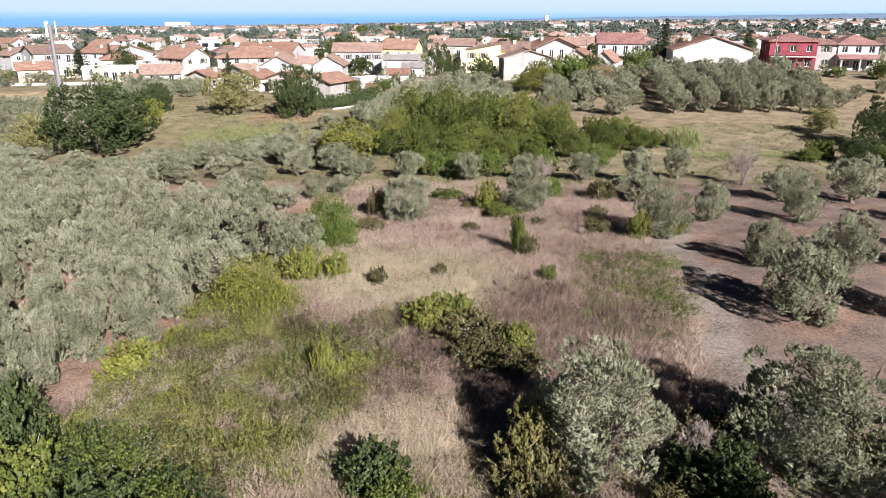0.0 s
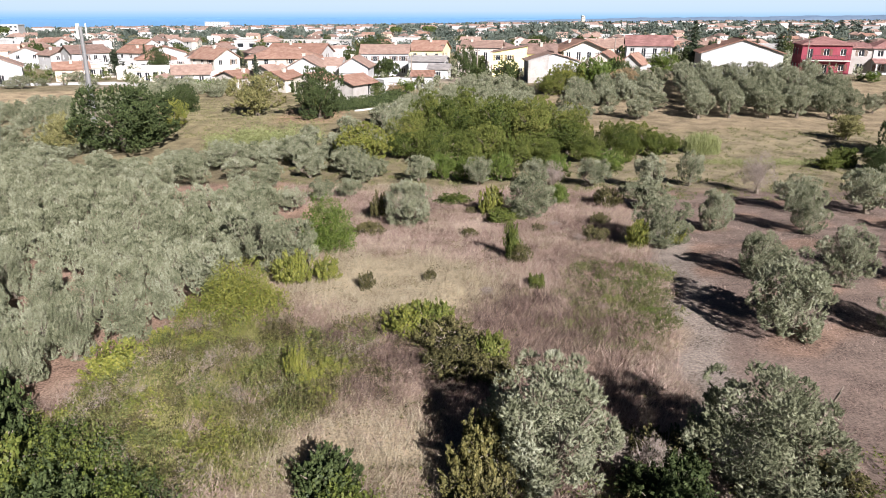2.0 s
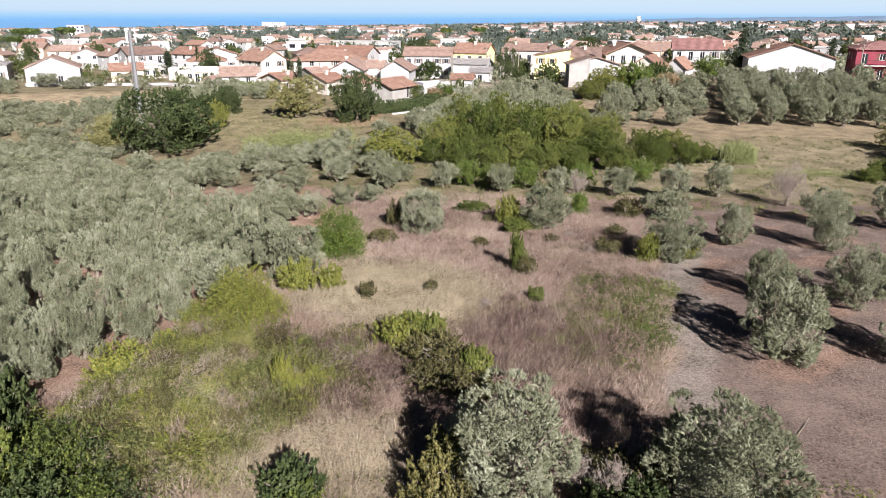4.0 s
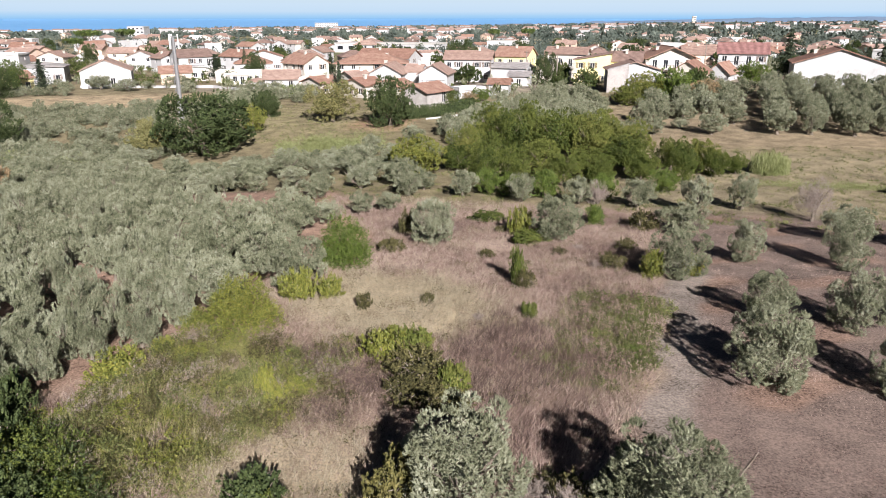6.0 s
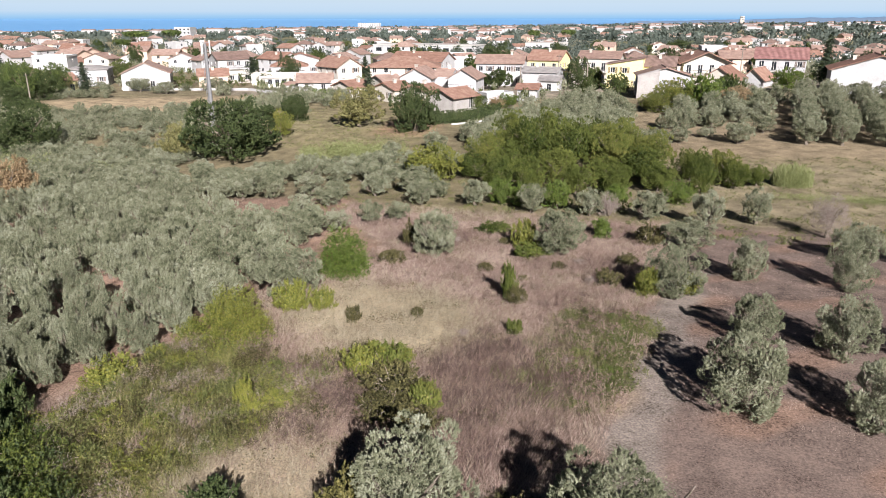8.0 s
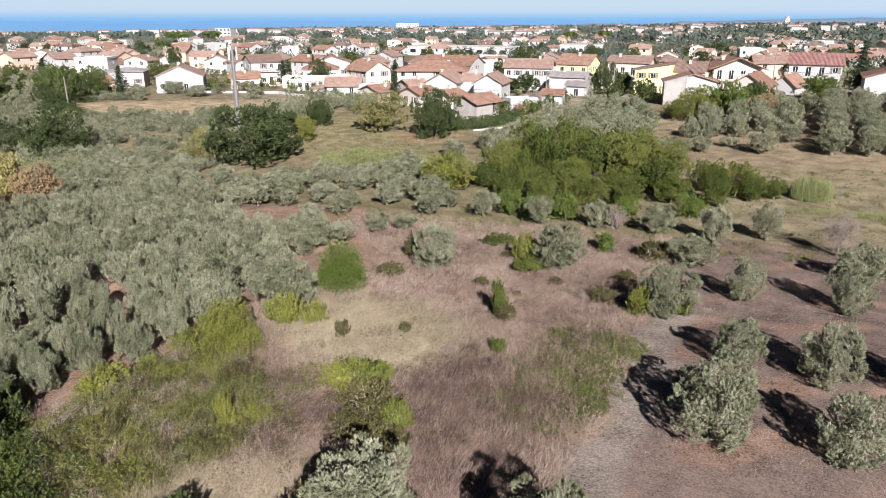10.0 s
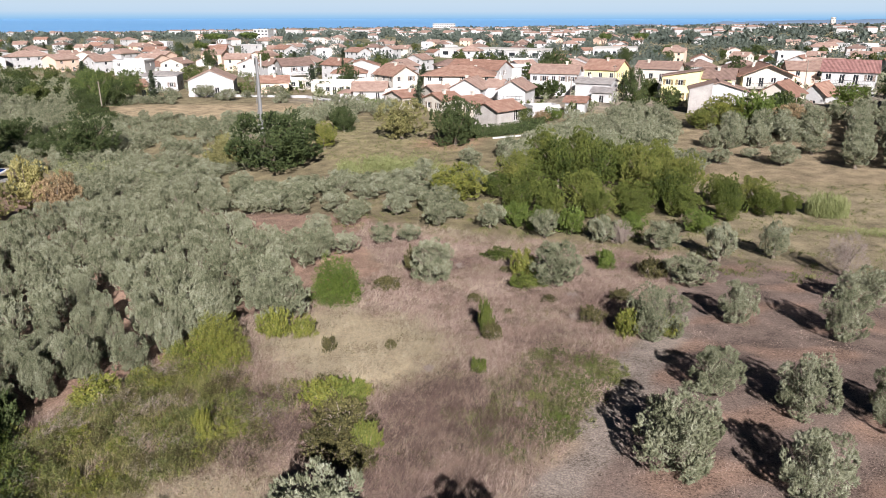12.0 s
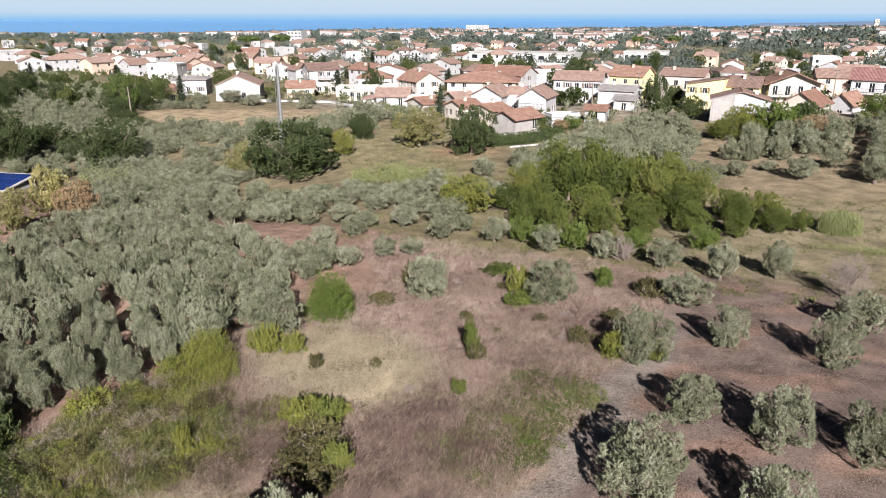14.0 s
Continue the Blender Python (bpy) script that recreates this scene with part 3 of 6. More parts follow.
def build_ground():
    xs, ys = spaced(-60, 60, 0.6, 4900, 1.13), spaced(5, 110, 0.6, 4900, 1.12)
    ys = ys[(ys > -1500) & (ys < 2640)]
    X, Y = np.meshgrid(xs, ys)
    Z = ground_z(X, Y)
    w = 0.6 * value_noise(X, Y, 6, 1)
    wx, wy = X + w, Y + 0.6 * value_noise(X, Y, 5, 2)
    col = np.empty(X.shape + (3,))
    col[:] = (0.22, 0.185, 0.11)                                                  # rough turf

    def lay(mask, c):
        col[:] = col * (1 - mask[..., None]) + np.array(c) * mask[..., None]

    lay(zone(wx - field_left(wy), -60, 0, 0.6) * zone(wy, 5, 66, 1.5), (0.30, 0.2, 0.15))      # grove soil
    lay(zone(field_right(wy) - wx, -400, 0, 0.4) * zone(wy, 2, 66, 3), (0.19, 0.143, 0.121))      # orchard soil
    lay(zone(field_right(wy) - wx, -400, 0, 0.4) * zone(wy, 2, 64, 3) * smooth_step(value_noise(X, Y, 7, 9), 0.1, 0.7), (0.265, 0.178, 0.136))
    lay(zone(wx, 12, 90, 4) * zone(wy, 66, 96, 3), (0.25, 0.21, 0.135))                        # turf beyond
    lay(zone(wx, 12, 90, 4) * zone(wy, 98, 140, 3), (0.27, 0.215, 0.14))                        # grove on the rise
    lay(in_field(wx, wy), (0.23, 0.167, 0.136))
    lay(in_field(wx, wy) * russet_patch(X, Y), (0.125, 0.08, 0.064))
    lay(in_field(wx, wy) * straw_patch(X, Y), (0.36, 0.3, 0.205))
    lay(in_field(wx, wy) * green_patch(X, Y) * 0.9, (0.09, 0.088, 0.04))
    lay(in_field(wx, wy) * lime_patch(X, Y) * 0.9, (0.1, 0.088, 0.045))
    lay(zone(wx - field_right(wy), 0.1, 2.3, 0.35) * zone(wy, 8, 52, 5), (0.26, 0.22, 0.19))  # track
    lay(zone(X - field_left(Y), -0.8, 0.5, 0.25) * zone(wy, 16, 34, 1.5), (0.33, 0.235, 0.18))  # path by the grove
    lay(zone(wx, -56, -26, 3) * zone(wy, 104, 128, 4), (0.25, 0.215, 0.125))                      # meadow
    lay(clearing(wx, wy), (0.38, 0.3, 0.195))                                                  # dry clearing
    lay(zone(wx, -30, -20, 2) * zone(wy, 108, 122, 3), (0.3, 0.2, 0.13))
    lay(zone(wx, -85, 95, 5) * zone(wy, 150, 235, 6), (0.3, 0.26, 0.2))                          # yards and lanes
    far = smooth_step(Y, 240, 320)
    patch = value_noise(X, Y, 160, 11)
    lay(far, (0.2, 0.19, 0.1))
    lay(far * smooth_step(patch, 0.2, 0.5), (0.34, 0.29, 0.19))
    lay(far * smooth_step(-patch, 0.2, 0.5), (0.11, 0.13, 0.06))
    n, k = len(ys), len(xs)
    i = (np.arange(n - 1)[:, None] * k + np.arange(k - 1)).ravel()
    me = np_mesh("ground", np.stack([X, Y, Z], -1).reshape(-1, 3), np.stack([i, i + 1, i + k + 1, i + k], 1), GROUND, True)
    at = me.attributes.new("cover", "FLOAT_COLOR", "POINT")
    at.data.foreach_set("color", np.concatenate([col, np.ones(X.shape + (1,))], -1).astype(np.float32).ravel())
    tagged(new("ground", me), "dry autumn ground of field, groves and distant farmland", "ground", kind="structure")


build_ground()
# the sea, from the coast to its horizon
a = np.linspace(-1.4, 0.7, 60)
V = [(r * math.sin(t), r * math.cos(t), z) for r, z in ((2500, -51), (3000, -39), (3500, -25), (4200, -9), (4850, 1)) for t in a]
i = (np.arange(4)[:, None] * 60 + np.arange(59)).ravel()
tagged(new("water", np_mesh("water", V, np.stack([i, i + 1, i + 61, i + 60], 1), SEA, True)), "calm blue sea beyond the coastal plain", "sea", kind="structure")


# the land that rises to a far ridge beyond the bay
def far_ridge(label):
    r = np.random.default_rng(3)
    n = 220
    deg = np.linspace(-17, 80, n)
    t = np.radians(deg)
    wave = np.sin(deg * 1.1 + 1) + 0.6 * np.sin(deg * 2.7) + 0.3 * np.sin(deg * 7.3)
    h = np.interp(deg, [-17, -15, -3, 5, 13, 18, 32, 80], [-34, -20, -14, -3, 11, 15, 30, 36]) + 1.2 * wave + 0.5 * r.normal(size=n)
    rows = [(2300, np.full(n, -41.0)), (3000, -36 + 0.25 * (h + 36)), (3700, -30 + 0.6 * (h + 30) + 2 * np.sin(deg * 0.9)), (4300, h), (4500, h - 30)]
    V = np.concatenate([np.stack([d * np.sin(t), d * np.cos(t), z], 1) for d, z in rows])
    i = (np.arange(4)[:, None] * n + np.arange(n - 1)).ravel()
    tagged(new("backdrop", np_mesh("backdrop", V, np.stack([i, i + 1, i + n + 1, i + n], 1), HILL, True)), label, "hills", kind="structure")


far_ridge("long hazy blue ridge on the horizon")


# a glowing backdrop ring painted with the low sky's pale haze, all round
def horizon_sky(label):
    m = bpy.data.materials.new("horizon_haze")
    m.use_nodes = True
    N, Lk = m.node_tree.nodes, m.node_tree.links
    N.remove(N["Principled BSDF"])
    at, ramp, glow, clear, mix = N.new("ShaderNodeAttribute"), N.new("ShaderNodeValToRGB"), N.new("ShaderNodeEmission"), N.new("ShaderNodeBsdfTransparent"), N.new("ShaderNodeMixShader")
    at.attribute_name = "height"
    ramp.color_ramp.elements[1].position = 0.25
    # the lowest stops carry the sea's blue up into the painted haze
    for e, c in zip([ramp.color_ramp.elements[0], ramp.color_ramp.elements.new(0.04), ramp.color_ramp.elements.new(0.09), ramp.color_ramp.elements[-1]],
                    ((0.12, 0.275, 0.49, 1), (0.2, 0.34, 0.5, 1), (0.31, 0.4, 0.5, 1), (0.36, 0.43, 0.5, 1))):
        e.color = c
    fade = N.new("ShaderNodeMapRange")
    fade.interpolation_type = "SMOOTHSTEP"
    fade.inputs["From Min"].default_value, fade.inputs["From Max"].default_value = 0.45, 1.0
    Lk.new(at.outputs["Fac"], ramp.inputs["Fac"])
    Lk.new(at.outputs["Fac"], fade.inputs["Value"])
    Lk.new(ramp.outputs["Color"], glow.inputs["Color"])
    Lk.new(fade.outputs["Result"], mix.inputs["Fac"])
    Lk.new(glow.outputs[0], mix.inputs[1])
    Lk.new(clear.outputs[0], mix.inputs[2])
    Lk.new(mix.outputs[0], N["Material Output"].inputs["Surface"])
    n, z = 96, np.concatenate([[-150, -40], np.linspace(-10, 90, 11), np.linspace(120, 650, 11)])
    t = np.arange(n) * 2 * np.pi / n
    V = np.stack([np.tile(4930 * np.sin(t), 24), np.tile(4930 * np.cos(t), 24), np.repeat(z, n)], 1)
    k = np.arange(n)
    F = np.concatenate([np.stack([j * n + k, j * n + (k + 1) % n, (j + 1) * n + (k + 1) % n, (j + 1) * n + k], 1) for j in range(23)])
    me = np_mesh("sky_backdrop", V, F, m, True)
    me.attributes.new("height", "FLOAT", "POINT").data.foreach_set("value", np.repeat(np.clip((z + 10) / 660, 0, 1), n).astype(np.float32))
    tagged(new("backdrop", me), label, "sky", kind="structure")


horizon_sky("pale blue hazy sky low over the horizon")


# ---- olive trees ----
rng = random.Random(5)


def olives(rows, kind_name, label, group):
    for x, y, d, h in rows:
        plant(kind_name, "olive_tree", x, y, d / 2, h * 1.03, label, "olive tree", group, rng)


olives([(4.7, 18.4, 4.8, 3.9), (11.2, 18.2, 5.0, 4.0)], "olive_close", "tall silvery olive tree with brambles at its foot", "olives at the field's edge")
olives([(16.4, 29.2, 4.3, 3.6), (17.9, 36.6, 3.0, 2.6), (22.1, 35.9, 3.3, 3.0), (26.1, 35.9, 3.2, 3.2), (21.6, 28.9, 3.3, 3.0), (19.3, 48.4, 2.8, 2.9), (25.6, 48.3, 3.1, 3.3), (14.4, 43.7, 3.9, 3.1), (6.4, 51.9, 4.4, 3.5), (-2.6, 48.7, 4.0, 3.3)],
       "olive_near", "round grey-green olive tree standing in bare orchard soil", "orchard olives")
olives([(28.2, 55.6, 4.0, 2.9), (33.6, 55.4, 4.6, 3.8), (16.1, 55.8, 4.2, 2.4), (18.3, 64.2, 3.1, 3.3), (22.9, 66.8, 2.9, 3.3), (-3.3, 66.8, 3.0, 2.6), (2.5, 65.6, 3.2, 2.7), (7.9, 66.0, 2.9, 2.6), (13.5, 65.4, 3.5, 2.7),
        (35.8, 45.9, 3.8, 3.4), (31.4, 35.5, 3.6, 3.4), (40.2, 54.9, 4.1, 3.7)], "olive", "grey-green olive tree on dry grassy soil", "orchard olives")
olives([(-10.8, 57.0, 2.2, 2.0), (-17.3, 62.4, 2.9, 1.8), (-17.9, 57.8, 2.9, 2.1), (-12.5, 53.0, 2.8, 1.8), (-8.8, 58.6, 2.4, 1.7), (-24.8, 65.0, 2.8, 2.3), (-21.4, 67.2, 3.4, 2.3), (-9.3, 67.4, 2.6, 2.0), (-7.9, 69.4, 2.6, 2.0), (-14.4, 68.6, 3.4, 2.3), (-18.0, 66.4, 2.8, 1.9)],
       "olive", "low grey-green olive tree beside a strip of bare soil", "grove olives")
olives([(-8.6, 36.8, 4.2, 3.1), (-11.4, 39.8, 4.0, 3.2), (-11.2, 33.3, 3.4, 3.0), (-15.1, 38.9, 3.6, 3.2)], "olive_near", "dense olive tree at the edge of the grove", "grove olives")
# trees out of view, added to throw shade over the near brush
olives([(8.4, 6.2, 4.6, 6.6), (13.0, 6.2, 4.6, 7.4), (17.6, 6.2, 4.6, 7.4), (3.8, 6.2, 4.4, 5.6), (-8.6, 10.8, 4.4, 3.5), (-13.2, 10.8, 4.2, 3.4)], "olive_near", "unseen olive tree added to shade the field's near edge", "olives at the field's edge")


def clear_strip(x, y):
    """The bare strip of soil through the grove, and the gap beside it."""
    c = np.interp(x, [-46, -37, -24, -15, -6], [58.5, 58.5, 56.5, 58, 62])
    return abs(y - c) < np.interp(x, [-40, -34, -28, -15], [0.0, 0.8, 2.4, 4.8])


GROVE = "grey-green olive tree in a close-planted grove"
thick_rows = []
for iy in range(19):
    for ix in range(19):
        y = 16.0 + iy * 2.3 + rng.uniform(-0.6, 0.6) + 1.15 * (ix % 2)
        x = float(field_left(min(y, 40))) - (1.6 if y < 34 else 4.6) - ix * 2.4 + rng.uniform(-0.6, 0.6)
        if not clear_strip(x, y) and y < 57 and not (x < -44 and y > 43) and rng.random() > 0.03:
            r, h = rng.uniform(0.95, 1.35), rng.uniform(2.1, 3.1)
            if ix < 8 and y < 44:
                plant("olive_near" if y < 36 and ix < 4 else "olive", "olive_tree", x, y, r, h, GROVE, "olive tree", "grove olives", rng)
            else:
                thick_rows.append((x, y, r, h))
mass("olive", "olive_grove", thick_rows, "close-planted grey-green olive trees", "olive grove", rng)
for iy in range(8):
    for ix in range(17):
        x, y = -8 - ix * 3.4 + rng.uniform(-1.2, 1.2), 65.5 + iy * 3.3 + rng.uniform(-1.2, 1.2) - ix * 0.2
        if rng.random() > 0.04 and not clear_strip(x, y) and not (-51 < x < -35 and y > 80) and x < -8 - iy * 0.3 and not (-35 < x < -19 and y > 84) and not (-26 < x < -13 and y < 73):
            plant("olive", "olive_tree", x, y, rng.uniform(1.3, 2.1), rng.uniform(1.7, 3.0), GROVE, "olive tree", "grove olives", rng)


def grove(x0, x1, y0, y1, step, d=(3.4, 4.6), h=(3.0, 4.2), keep=lambda x, y: True, tilt=0.0, gap=0.0):
    """Places of a planting: a loose grid, as rows of (x, y, radius, height)."""
    rows = []
    for iy in range(int((y1 - y0) / step) + 1):
        for ix in range(int((x1 - x0) / step) + 1):
            x = x0 + ix * step + rng.uniform(-0.25, 0.25) * step + tilt * iy * step
            y = y0 + iy * step + rng.uniform(-0.25, 0.25) * step
            if keep(x, y) and rng.random() >= gap:
                rows.append((x, y, rng.uniform(*d) / 2, rng.uniform(*h)))
    return rows


def forest_of(rows, label, k, tuft):
    forest("olive_grove", rows, OLIVE_LEAF, k, 90, 0.28, 0.11, label, "olive grove", len(rows), tuft)


for x, y, r, h in [(36.0 + 4.7 * c + 0.14 * (4.8 * k) + rng.uniform(-0.5, 0.5), 107.5 + 4.8 * k + rng.uniform(-0.6, 0.6), rng.uniform(1.9, 2.5), rng.uniform(3.7, 4.8)) for c in range(6) for k in range(7) if rng.random() > 0.04]:
    plant("olive", "olive_tree", x, y, r, h, "full grey-green olive tree in a row below the houses", "olive tree", "olives in rows", rng)


def planted(rows, label):
    mass("olive_far", "olive_grove", rows, label, "olive grove", rng)


planted(grove(-16, 24, 98, 146, 3.3, d=(3.4, 4.8), h=(2.4, 3.4), keep=lambda x, y: x < 10 + (132 - y) * 0.15 and x > -16 + (y - 98) * 0.26 and (y < 134 or x > -2), gap=0.06), "grey-green olive trees in a close grove below the houses")
planted(grove(13, 42, 96, 140, 3.9, d=(3.8, 5.2), h=(2.8, 3.8), keep=lambda x, y: x > 12 + (y - 104) * 0.25 and x < 33 + (y - 109) * 0.14 and y > 117 + 0.25 * (x - 16), gap=0.04), "olive trees thinly planted on dry soil")
planted(grove(-128, -46, 77, 138, 3.1, d=(2.6, 4.0), h=(1.3, 2.6), keep=lambda x, y: float(clearing(x, y)) < 0.3 and not (-56 < x and y > 98) and (x + 43) ** 2 + (y - 88) ** 2 > 45 and (x + 78) ** 2 + (y - 69) ** 2 > 70, gap=0.1), "olive trees on uneven ground before the village")
planted(grove(-190, -126, 80, 150, 4.6, gap=0.1), "olive trees on a rough slope before the village")
forest_of(grove(0, 60, 215, 300, 6.0, keep=lambda x, y: x > 10 and y < 285, gap=0.2) + grove(62, 140, 172, 270, 6.0, gap=0.2), "olive trees on terraces among the houses", 24, 0.18)
planted(grove(-115, -62, 140, 160, 6.0, d=(2.5, 4.4), h=(1.2, 2.6), gap=0.8) + grove(-62, -48, 126, 150, 4.2, h=(2.2, 3.4), gap=0.15), "scattered olive bushes on a dry slope")
for x, y, r, h in ((57.1, 105.4, 1.5, 2.4), (63.3, 112.3, 1.7, 2.9), (69.8, 119.6, 1.4, 2.3), (76.8, 123.8, 1.5, 2.5), (26.7, 107.9, 2.2, 3.3), (22.7, 112.0, 1.5, 1.5), (31.1, 115.1, 1.9, 2.7), (15.3, 103.8, 2.1, 2.9), (18.6, 107.8, 1.8, 2.3)):
    plant("olive", "olive_tree", x, y, r, h, "small olive tree standing alone on dry turf", "olive tree", "orchard olives", rng)


# ---- other trees and bushes ----
for x, y, r, h in ((-3.0, 75.0, 2.6, 3.2), (1.5, 74.0, 2.6, 3.3), (6.0, 75.0, 2.8, 3.2), (10.5, 76.0, 2.8, 3.0), (14.5, 78.5, 2.8, 3.4), (19.0, 80.0, 2.6, 3.4), (23.0, 82.0, 2.6, 2.8), (26.0, 84.5, 2.0, 2.4),
                   (-6.0, 81.0, 2.8, 3.0), (-2.0, 81.0, 3.4, 4.2), (3.5, 81.0, 3.4, 4.4), (8.5, 82.0, 3.2, 3.6), (13.0, 84.0, 3.4, 4.4), (18.0, 85.0, 3.0, 4.0), (22.5, 86.5, 2.6, 3.4)):
    plant("broadleaf", "broadleaf_tree", x + rng.uniform(-0.7, 0.7), y + rng.uniform(-0.7, 0.7), r * rng.uniform(0.78, 0.95), h * rng.uniform(0.85, 1.25), "low leafy tree at the edge of a green copse", "tree", "copse trees", rng)
for x, y, r, h in ((-6.0, 88.0, 3.3, 4.6), (-1.0, 88.0, 3.8, 5.4), (4.5, 88.0, 3.8, 5.8), (9.5, 88.5, 3.6, 5.0), (14.5, 89.5, 3.4, 4.7), (-4.0, 95.0, 3.8, 5.6), (1.0, 96.0, 3.9, 5.9), (6.0, 95.0, 3.6, 5.6), (11.0, 94.0, 3.4, 5.2)):
    plant("broadleaf", "broadleaf_tree", x + rng.uniform(-0.6, 0.6), y + rng.uniform(-0.6, 0.6), r * rng.uniform(0.8, 0.92), h * rng.uniform(0.95, 1.2), "leafy green tree turning yellow, grown together in a copse", "tree", "copse trees", rng)
for x, y, r, h in ((-1.1, 68.6, 1.6, 2.7), (4.7, 67.7, 1.8, 2.9), (1.0, 68.5, 1.5, 2.3), (10.3, 69.5, 1.7, 2.5), (16.5, 73.3, 1.7, 2.5)):
    plant("bright_tree", "young_tree", x, y, r, h, "bright green young tree at the copse's edge", "tree", "copse saplings", rng)
plant("yellow_tree", "fig_tree", -10.4, 77.0, 3.5, 4.6, "spreading yellow-green tree beside the copse", "tree", "", rng)
plant("oak", "oak_tree", -45.1, 91.4, 7.7, 8.7, "broad dark green oak with a dense crown", "tree", "", rng, 0)
plant("oak", "oak_tree", -23.0, 111.7, 4.4, 7.9, "rounded dark green oak beside the lawn", "tree", "", rng, 1)
plant("oak", "oak_tree", -77.8, 87.2, 5.5, 7.8, "dark green oak at the grove's far side", "tree", "", rng, 2)
plant("oak", "oak_tree", -95.0, 80.5, 5.5, 9.0, "dark green oak among rough scrub", "tree", "", rng, 1)
plant("oak", "dark_tree", -99.0, 92.0, 4.2, 5.0, "low dark green tree among rough scrub", "tree", "", rng)
plant("oak", "dark_tree", -88.0, 88.5, 3.6, 3.8, "low dark green tree beside a taller oak", "tree", "", rng)
plant("pale_tree", "walnut_tree", -33.9, 114.1, 4.8, 6.7, "pale yellowing walnut tree on a meadow", "tree", "", rng)
plant("yellow_tree", "small_tree", -43.4, 103.6, 2.3, 4.5, "yellow-green small tree behind the oak", "tree", "", rng)
plant("pale_tree", "wild_bush", -52.4, 88.8, 3.2, 5.4, "yellow-brown tall wild bush beside the oak", "bush", "", rng)
plant("oak", "small_tree", -46.9, 117.0, 2.4, 4.2, "dark green small tree at the meadow's edge", "tree", "", rng)
plant("autumn_tree", "autumn_tree", -45.6, 53.2, 2.6, 4.9, "tree with brown autumn leaves beside the grove", "tree", "", rng)
plant("gold_tree", "autumn_tree", -51.2, 54.4, 2.3, 6.0, "tree with pale yellow autumn leaves beside the grove", "tree", "", rng)
plant("pale_tree", "autumn_tree", -49.6, 48.2, 2.6, 4.3, "low tree with olive-brown autumn leaves", "tree", "", rng)
plant("oak", "dark_tree", 45.4, 75.0, 2.5, 2.9, "dark green tree at the turf's edge", "tree", "", rng)
plant("oak", "dark_tree", 52.6, 83.2, 3.8, 6.2, "dark tree with a dense rounded crown", "tree", "", rng)
for x, y, r, h in ((42.9, 78.2, 1.9, 2.1), (47.8, 73.6, 2.1, 2.3), (40.5, 76.3, 1.4, 1.5)):
    plant("green_bush", "wild_bush", x, y, r, h, "tangled yellow-green wild bush on turf", "bush", "turf bushes", rng)
plant("bare_tree", "bare_tree", 27.9, 63.4, 1.9, 3.9, "nearly bare purplish-grey young tree", "tree", "", rng)
plant("twiggy_bush", "bare_tree", 9.8, 66.4, 1.3, 2.3, "nearly bare grey shrub before the copse", "bush", "", rng)
plant("pale_tree", "small_tree", 50.1, 92.7, 2.4, 3.4, "yellowing small tree at the end of the rows", "tree", "", rng)

for x, y, r, h in ((-7.5, 34.6, 1.2, 1.8), (-12.9, 25.9, 1.5, 1.4), (-11.6, 27.7, 0.75, 0.8), (-5.8, 35.2, 0.9, 1.3), (-4.7, 24.3, 0.5, 1.4), (-4.1, 23.8, 0.6, 0.8)):
    plant("yellow_bush", "wild_vine", x, y, r, h, "yellow-green wild vine over low scrub", "bush", "wild vines", rng)
for x, y, r, h, k in ((-0.6, 28.5, 1.3, 1.5, "yellow_bush"), (0.7, 27.9, 1.2, 1.1, "bramble"), (1.6, 26.6, 1.7, 1.3, "bramble"), (0.4, 28.9, 1.1, 1.5, "green_bush"), (3.1, 25.9, 0.8, 1.5, "green_bush"), (1.2, 25.2, 1.2, 1.0, "bramble"), (3.4, 24.6, 0.9, 0.9, "bramble"), (0.6, 29.8, 1.0, 0.8, "yellow_bush"), (2.3, 25.2, 1.3, 1.0, "bramble")):
    plant(k, "bramble_bush", x, y, r, h, "tangled bramble bush in dry grass", "bush", "field brambles", rng)
for x, y, r, h, k in ((4.5, 39.6, 0.6, 2.3, "green_bush"), (5.1, 39.1, 0.7, 1.1, "bramble"), (5.6, 34.7, 0.5, 0.8, "green_bush"), (10.2, 44.7, 1.1, 0.9, "bramble"), (9.4, 58.0, 0.9, 1.6, "ivy"), (12.7, 43.0, 0.9, 1.8, "yellow_bush"), (15.2, 43.8, 0.8, 1.5, "yellow_bush"),
                      (3.6, 53, 1.1, 2.2, "yellow_bush"), (4.4, 50.4, 1.5, 0.9, "green_bush"), (-5, 50.6, 0.8, 2.2, "bramble"), (-5, 45.6, 1.3, 0.8, "bramble"), (13.2, 56.9, 1.4, 1.6, "bramble"), (11.5, 50.3, 0.9, 0.7, "bramble"), (0.4, 57.4, 1.9, 0.6, "green_bush"), (-0.1, 35.6, 0.4, 0.6, "bramble"), (-3.4, 34, 0.5, 0.9, "bramble")):
    plant(k, "wild_bush", x, y, r, h, "wild bush standing in dry russet grass", "bush", "field bushes", rng)
